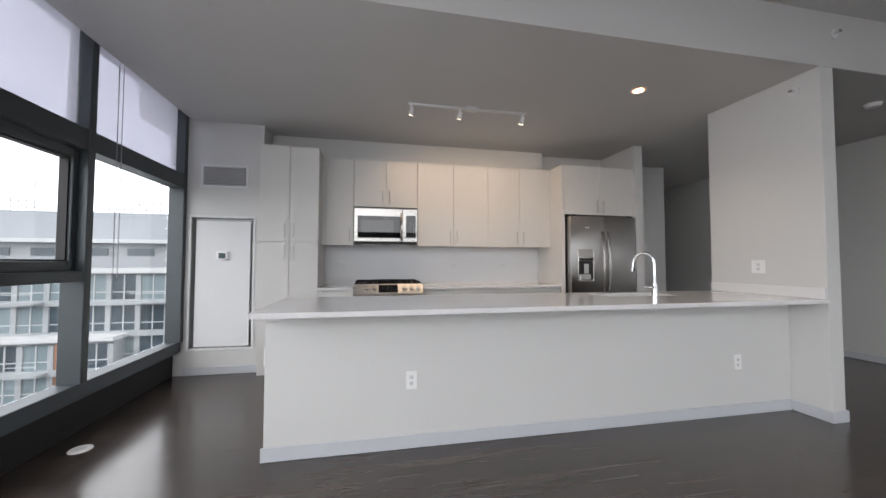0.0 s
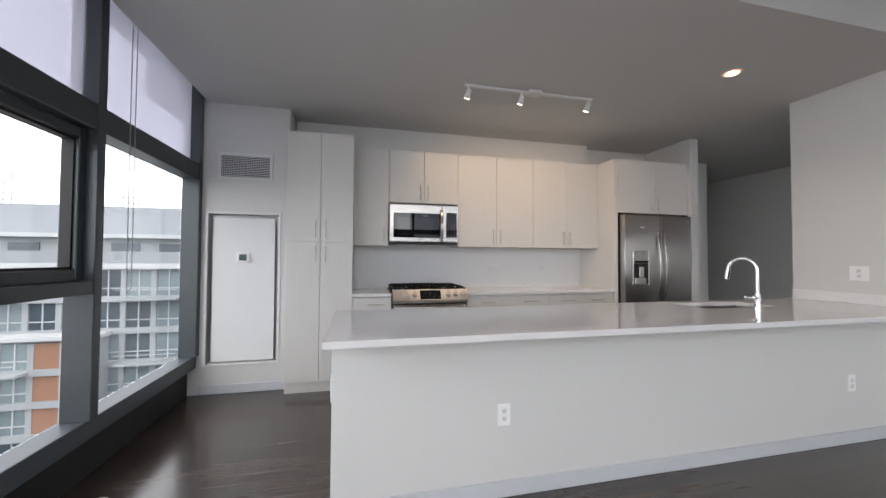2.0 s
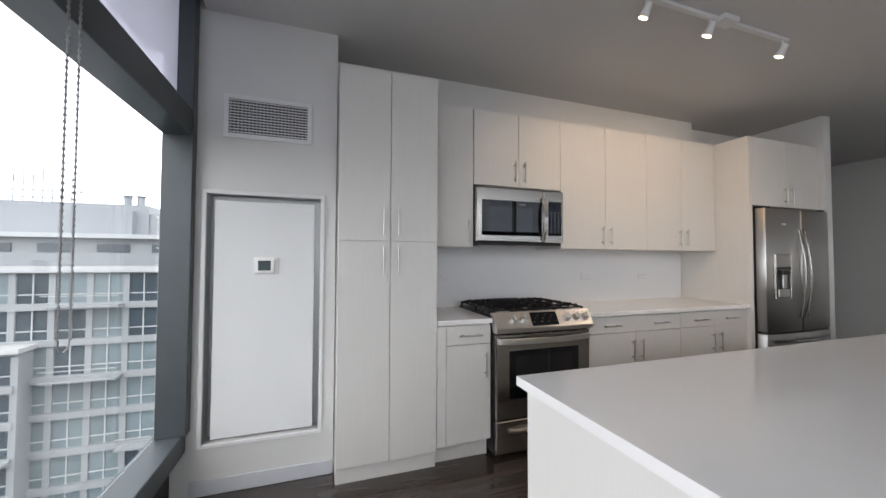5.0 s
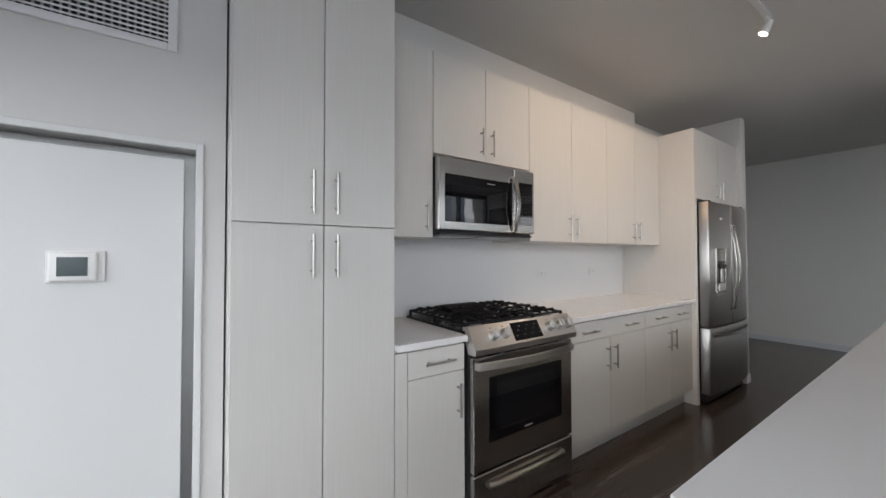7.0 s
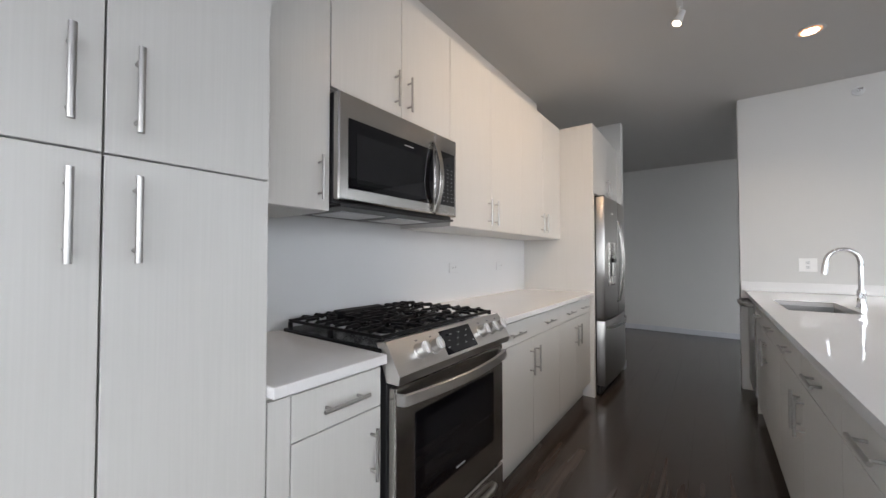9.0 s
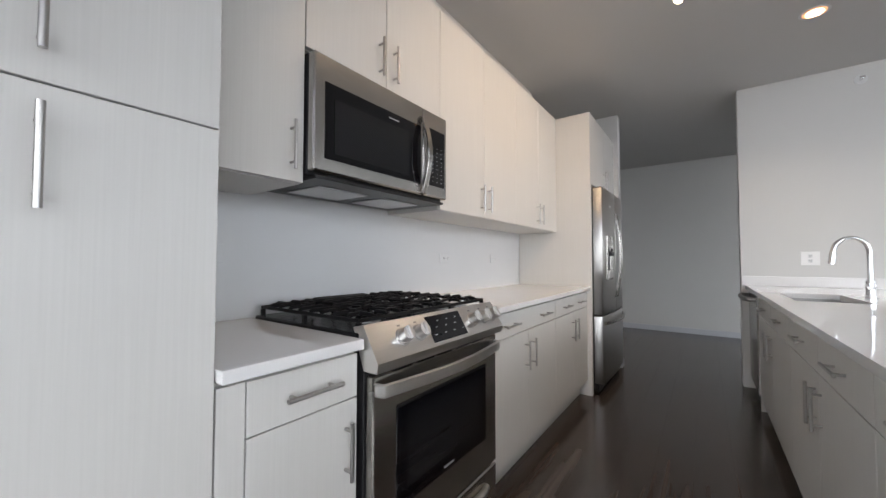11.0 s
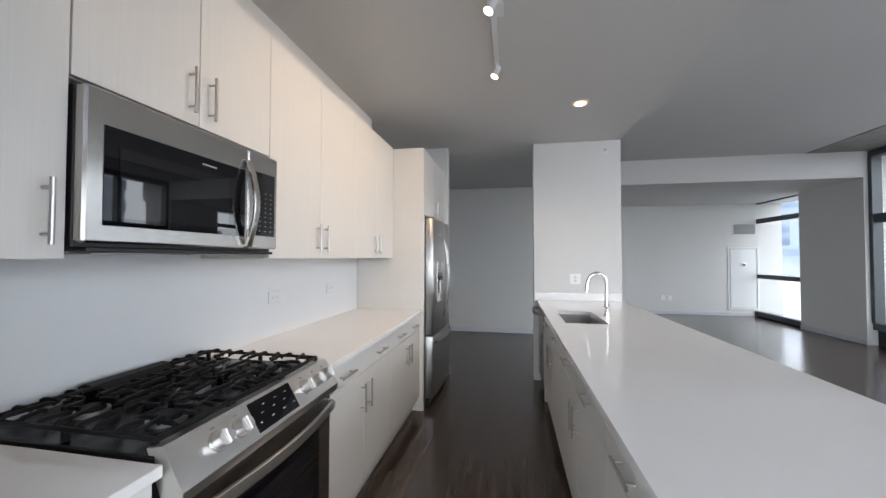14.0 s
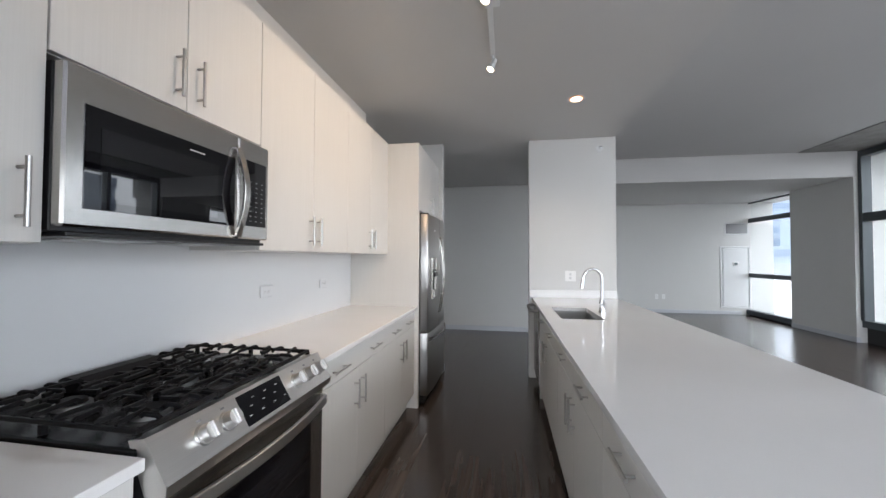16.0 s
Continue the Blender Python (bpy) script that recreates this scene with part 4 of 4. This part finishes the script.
# ---- ceiling fittings ----
tl = thing("track_light", (1.13, -1.37, H), "white ceiling track light with three spot heads", "track light")
part("track", bx(0.54, 1.74, -1.372, -1.342, H - 0.02, H - 0.0005, 0.002), TRIMW, tl)
part("feed_box", bx(1.10, 1.22, -1.41, -1.33, H - 0.032, H - 0.0008, 0.003), TRIMW, tl)
for x in (0.57, 1.05, 1.70):
    tip = Matrix.Translation((x, -1.357, H - 0.078)) @ Matrix.Rotation(radians(24), 4, "X") @ Matrix.Rotation(radians(10), 4, "Y")
    shell = cyl(0, 0, -0.022, 0.027, 0.036, r2=0.021)
    cyl(0, 0, 0.016, 0.021, 0.039, r2=0.016, bm=shell)
    bmesh.ops.transform(shell, matrix=tip, verts=shell.verts)
    hd = part("spot_head", shell, TRIMW, tl, "white spot head", True)
    part("stem", cyl(x, -1.357, H - 0.035, 0.008, 0.05), TRIMW, hd)
    disc = cyl(0, 0, -0.0415, 0.023, 0.002)
    bmesh.ops.transform(disc, matrix=tip, verts=disc.verts)
    part("lamp", disc, LAMPGLOW, hd)
    sp = new("spot_light", bpy.data.lights.new("spot_light", "SPOT"))
    sp.data.energy, sp.data.color, sp.data.spot_size, sp.data.spot_blend, sp.data.shadow_soft_size = 22, (1.0, 0.73, 0.47), radians(120), 0.9, 0.03
    sp.matrix_world = look((x, -1.335, H - 0.132), (x + 0.5, -0.40, 1.7))
dlt = thing("downlight", (2.50, -2.03, H), "round recessed downlight with a white rim", "downlight")
part("rim", cyl(2.50, -2.03, H - 0.004, 0.075, 0.006, r2=0.07, seg=32), TRIMW, dlt)
# no lamp itself: the ring's glow imitates the lamp's reflection
part("baffle", cyl(2.50, -2.03, H - 0.0085, 0.058, 0.002, seg=32), LAMPRIM, dlt, "baffle ring with the lamp's warm reflection as its own glow")
part("lamp", cyl(2.50, -2.03, H - 0.011, 0.043, 0.002, seg=32), LAMPGLOW, dlt)
pl = new("downlight_beam", bpy.data.lights.new("downlight_beam", "SPOT"))
pl.data.energy, pl.data.color, pl.data.spot_size, pl.data.spot_blend, pl.data.shadow_soft_size = 32, (1.0, 0.80, 0.58), radians(135), 0.7, 0.05
pl.matrix_world = look((2.50, -2.03, H - 0.02), (2.50, -2.03, 0))


def sprinkler(m):
    s = thing("sprinkler", (0, 0, 0), "small white sidewall sprinkler head", "sprinkler", "sprinklers")
    part("rose", cyl(0, -0.004, 0, 0.038, 0.007, "y", seg=24), TRIMW, s)
    part("nozzle", cyl(0, -0.025, 0, 0.011, 0.035, "y", seg=12), CHROME, s)
    part("deflector", bx(-0.016, 0.016, -0.046, -0.0425, -0.004, 0.012), CHROME, s)
    s.matrix_world = m


sprinkler(pose(3.585, -2.48, 2.595, 0, 0, -90))
sprinkler(pose(3.74, YB, 2.99))
sd = thing("smoke_detector", (4.9, -2.24, H), "round white smoke detector on the hall ceiling", "smoke detector")
part("case", cyl(4.9, -2.24, H - 0.018, 0.05, 0.034, r2=0.065, seg=32), WHITEP, sd, "", True)
fd = thing("floor_box", (-1.6, -2.0, 0), "round white floor outlet cover", "floor outlet")
part("cover", cyl(-1.6, -2.0, 0.003, 0.062, 0.005, r2=0.058, seg=40), WHITEP, fd)
part("lid", boxes([(-1.625, -1.602, -2.02, -1.98, 0.0058, 0.0068), (-1.598, -1.575, -2.02, -1.98, 0.0058, 0.0068)]), TRIMW, fd)

# ---- outside ----
FACADE = mat("pale_concrete_facade", (0.28, 0.30, 0.31), 0.7, vary=0.08, scale=0.3)
FACADEG = mat("grey_metal_cladding", (0.27, 0.29, 0.31), 0.5, vary=0.06, scale=0.5)
ORANGE = mat("orange_brick_panel", (0.26, 0.135, 0.085), 0.75, vary=0.1, scale=0.8, grain=0.1, bump_scale=9)
FARGLASS = mat("far_window_glass", (0.05, 0.07, 0.085), 0.08, vary=0.6, scale=0.25)
FARGLASSL = mat("far_window_glass_pale", (0.17, 0.215, 0.23), 0.12, vary=0.4, scale=0.3)
FRAMEW = mat("white_window_bars", (0.42, 0.44, 0.45), 0.5)
ROOFG = mat("flat_roof_grey", (0.45, 0.46, 0.46), 0.8, vary=0.1, scale=0.3)
STREET = mat("street_asphalt", (0.06, 0.06, 0.06), 0.85, vary=0.2, scale=0.1)
TERR = mat("terrace_pavers", (0.34, 0.34, 0.335), 0.8, vary=0.06, scale=2)
# distance haze is painted into the tower colours as a blue-grey tint
HAZE = mat("haze_tinted_tower", (0.25, 0.30, 0.37), 0.6, vary=0.15, scale=0.05)
HAZED = mat("haze_tinted_tower_bands", (0.16, 0.21, 0.28), 0.4, vary=0.1, scale=0.05)

structure("ground", bx(-1500, 1500, -1500, 1500, -45.3, -45), STREET, "grey street level far below the apartment", "ground")


def shared(name, mesh, at, parent, size=(1, 1, 1)):
    ob = new(name, mesh)
    ob.parent = parent
    ob.location = at
    ob.scale = size
    return ob


def unit_mesh(name, material):
    bm = bx(0, 1, 0, 1, 0, 1)
    me = bpy.data.meshes.new(name)
    bm.to_mesh(me)
    bm.free()
    me.materials.append(material)
    return me


def apartment_block(x0, x1, y, roof, storeys, bay, label, orange=(), pale=0.4, step=3.0):
    """A block whose front faces south at y; bays of windows between slab edges and piers."""
    b = thing("apartment_building", ((x0 + x1) / 2, y, -45), label, "building", "buildings across the street")
    part("wall", bx(x0, x1, y + 0.35, y + 16, -45, roof), FACADE, b)
    part("roof", bx(x0 - 0.4, x1 + 0.4, y - 0.3, y + 16.4, roof + 0.001, roof + 0.35), ROOFG, b)
    o = ORIGIN[b.name]
    pane, pane2, panel, bar = unit_mesh("window", FARGLASS), unit_mesh("window", FARGLASSL), unit_mesh("panel", ORANGE), unit_mesh("window_bar", FRAMEW)
    slab_m, pier_m = unit_mesh("slab_edge", FACADE), unit_mesh("pier", FACADE)
    n = int((x1 - x0) / bay)
    rng = random.Random(7)
    for s in range(storeys):
        z = roof - (s + 1) * step
        shared("slab_edge", slab_m, Vector((x0, y - 0.12, z - 0.28)) - o, b, (x1 - x0, 0.46, 0.55))
        for k in range(n):
            xa = x0 + k * bay + 0.22
            w = bay - 0.44
            if k in orange:
                shared("brick_panel", panel, Vector((xa, y + 0.12, z + 0.27)) - o, b, (w, 0.22, step - 0.55))
                continue
            wob = shared("window", pane2 if rng.random() < pale else pane, Vector((xa, y + 0.22, z + 0.27)) - o, b, (w, 0.12, step - 0.55))
            shared("window_bar", bar, Vector((xa + w * 0.48, y + 0.12, z + 0.27)) - o, b, (0.09, 0.09, step - 0.55))
            shared("window_bar", bar, Vector((xa, y + 0.12, z + 0.95)) - o, b, (w, 0.09, 0.09))
            if s % 2 == 0 and rng.random() < 0.25:
                shared("balcony", slab_m, Vector((xa - 0.2, y - 1.3, z - 0.05)) - o, b, (w + 0.4, 1.3, 0.2))
                shared("railing", bar, Vector((xa - 0.2, y - 1.3, z + 0.9)) - o, b, (w + 0.4, 0.05, 0.06))
    for k in range(n + 1):
        shared("pier", pier_m, Vector((x0 + k * bay - 0.22, y + 0.05, roof - storeys * step)) - o, b, (0.44, 0.3, storeys * step - 0.3))
    return b


# the long block to the north-west, with its set-back top storey and roof plant
BYF = 36.0
main = apartment_block(-62.0, -7.0, BYF, 0.3, 8, 2.5, "long pale apartment block with bands of windows", pale=0.55)
o = ORIGIN[main.name]
for k in range(5):
    part("louvre", bx(-62, -7, BYF - 0.25 - 0.03 * k, BYF - 0.2, 0.42 + 0.27 * k, 0.64 + 0.27 * k), FACADEG, main)
part("parapet", bx(-62, -7, BYF - 0.4, BYF + 0.1, 0.12, 0.4), FRAMEW, main)
part("top_storey", bx(-62, -7, BYF + 2.0, BYF + 14, 0.66, 3.1), FACADE, main)
for k in range(13):
    part("clerestory_window", bx(-61 + 4.1 * k, -58.6 + 4.1 * k, BYF + 1.9, BYF + 1.99, 1.85, 2.6), FARGLASS, main)
part("upper_roof", bx(-62.5, -6.5, BYF + 1.2, BYF + 14.5, 3.11, 3.5), FRAMEW, main)
part("plant_room", bx(-60, -17, BYF + 4, BYF + 12, 3.51, 6.5), FACADEG, main)
part("plant_room", bx(-17, -10.5, BYF + 4.2, BYF + 12, 3.51, 5.7), FACADE, main)
for x in (-19.5, -18.4):
    fl = part("flue", cyl(x, BYF + 6, 6.0, 0.32, 3.0, seg=16), FACADEG, main)
    part("flue_cap", cyl(x, BYF + 6, 7.6, 0.45, 0.12, seg=16), FACADEG, fl)
part("roof_unit", bx(-20, -18, BYF + 3.2, BYF + 5, 3.51, 5.9), FACADEG, main)
for base in (-39.0, -29.5, -26.5):
    mst = thing("antenna_mast", (base, BYF + 8, 6.5), "cluster of thin rooftop antenna masts", "antenna", "antennas")
    for k in range(4):
        part("mast", cyl(base + 0.75 * k, BYF + 8, 8.3 + 0.35 * (k % 2), 0.05, 2.9 + 0.7 * (k % 2), seg=6), FACADEG, mst)
    part("cross_bar", bx(base - 0.3, base + 2.6, BYF + 7.96, BYF + 8.04, 8.0, 8.1), FACADEG, mst)
    part("cross_bar", bx(base - 0.3, base + 2.6, BYF + 7.96, BYF + 8.04, 7.3, 7.4), FACADEG, mst)
apartment_block(-48.4, -23.1, 34.2, -6.0, 9, 2.3, "lower apartment wing with orange brick panels", orange=(4, 9), pale=0.3, step=2.75)

# terrace, and towers to the south with the haze in their colour
terrace = structure("terrace", bx(6.6, 40, -22, -7.82, -0.35, -0.05), TERR, "pale paved roof terrace outside the window", "terrace")
prp = thing("terrace_parapet", (20, -22, -0.05), "pale concrete terrace parapet with a metal rail", "parapet")
part("wall", bx(6.6, 40, -22.3, -22, -0.05, 1.0), FACADE, prp)
part("rail", bx(6.6, 40, -22.2, -22.1, 1.3, 1.36), FACADEG, prp)


def tower(x, y, w, d, h, label):
    t_ = thing("tower", (x, y, -45), label, "tower", "far towers")
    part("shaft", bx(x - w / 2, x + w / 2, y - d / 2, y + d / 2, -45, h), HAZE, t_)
    bm = bmesh.new()
    for k in range(int((h + 40) / 4)):
        z = -38 + 4 * k
        bx(x - w / 2 - 0.15, x + w / 2 + 0.15, y - d / 2 - 0.15, y + d / 2 + 0.15, z, z + 1.9, bm=bm)
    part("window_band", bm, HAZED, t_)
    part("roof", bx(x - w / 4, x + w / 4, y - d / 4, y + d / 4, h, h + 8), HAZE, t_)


for x, y, w, d, h in ((150, -95, 26, 22, 22), (190, -110, 22, 22, 34), (120, -88, 18, 18, 5), (110, -110, 24, 20, 3), (45, -80, 20, 18, 16), (20, -95, 24, 20, 8), (75, -120, 22, 22, 4)):
    tower(x, y, w, d, h, "distant high-rise tower with haze tinted into its pale colour")

# ---- floor planks, last ----
PW, PL = 0.178, 1.22
plank = bpy.data.meshes.new("plank")
bm = bx(0, PL - 0.0006, 0, PW - 0.0006, -0.0078, 0.0)
bm.to_mesh(plank)
bm.free()
plank.materials.append(WOOD)
rng = random.Random(3)
count = 0
y = -7.6
rest_boxes = []
while y < 4.0:
    x = -1.9 - rng.random() * PL
    while x < XF:
        a, b = max(x, -1.9), min(x + PL, XF)
        inside = x >= -1.9 and x + PL <= XF
        near = -4.6 < y < 0.0 and x < 6.2
        if inside and near and count < 300:
            shared("plank", plank, (x, y, 0), slab)
            count += 1
        elif b - a > 0.01:
            rest_boxes.append((a, b - 0.0006, y, y + PW - 0.0006, -0.0078, 0.0))
        x += PL
    y += PW
verts, faces = [], []
for x0, x1, y0, y1, z0, z1 in rest_boxes:
    i = len(verts)
    verts += [(x0, y0, z0), (x1, y0, z0), (x1, y1, z0), (x0, y1, z0), (x0, y0, z1), (x1, y0, z1), (x1, y1, z1), (x0, y1, z1)]
    faces += [(i, i + 3, i + 2, i + 1), (i + 4, i + 5, i + 6, i + 7), (i, i + 1, i + 5, i + 4), (i + 1, i + 2, i + 6, i + 5), (i + 2, i + 3, i + 7, i + 6), (i + 3, i, i + 4, i + 7)]
me = bpy.data.meshes.new("planks_beyond")
me.from_pydata(verts, [], faces)
me.materials.append(WOOD)
rest_ob = new("planks_beyond", me)
rest_ob.parent = slab
tagged(rest_ob, kind="stuff")
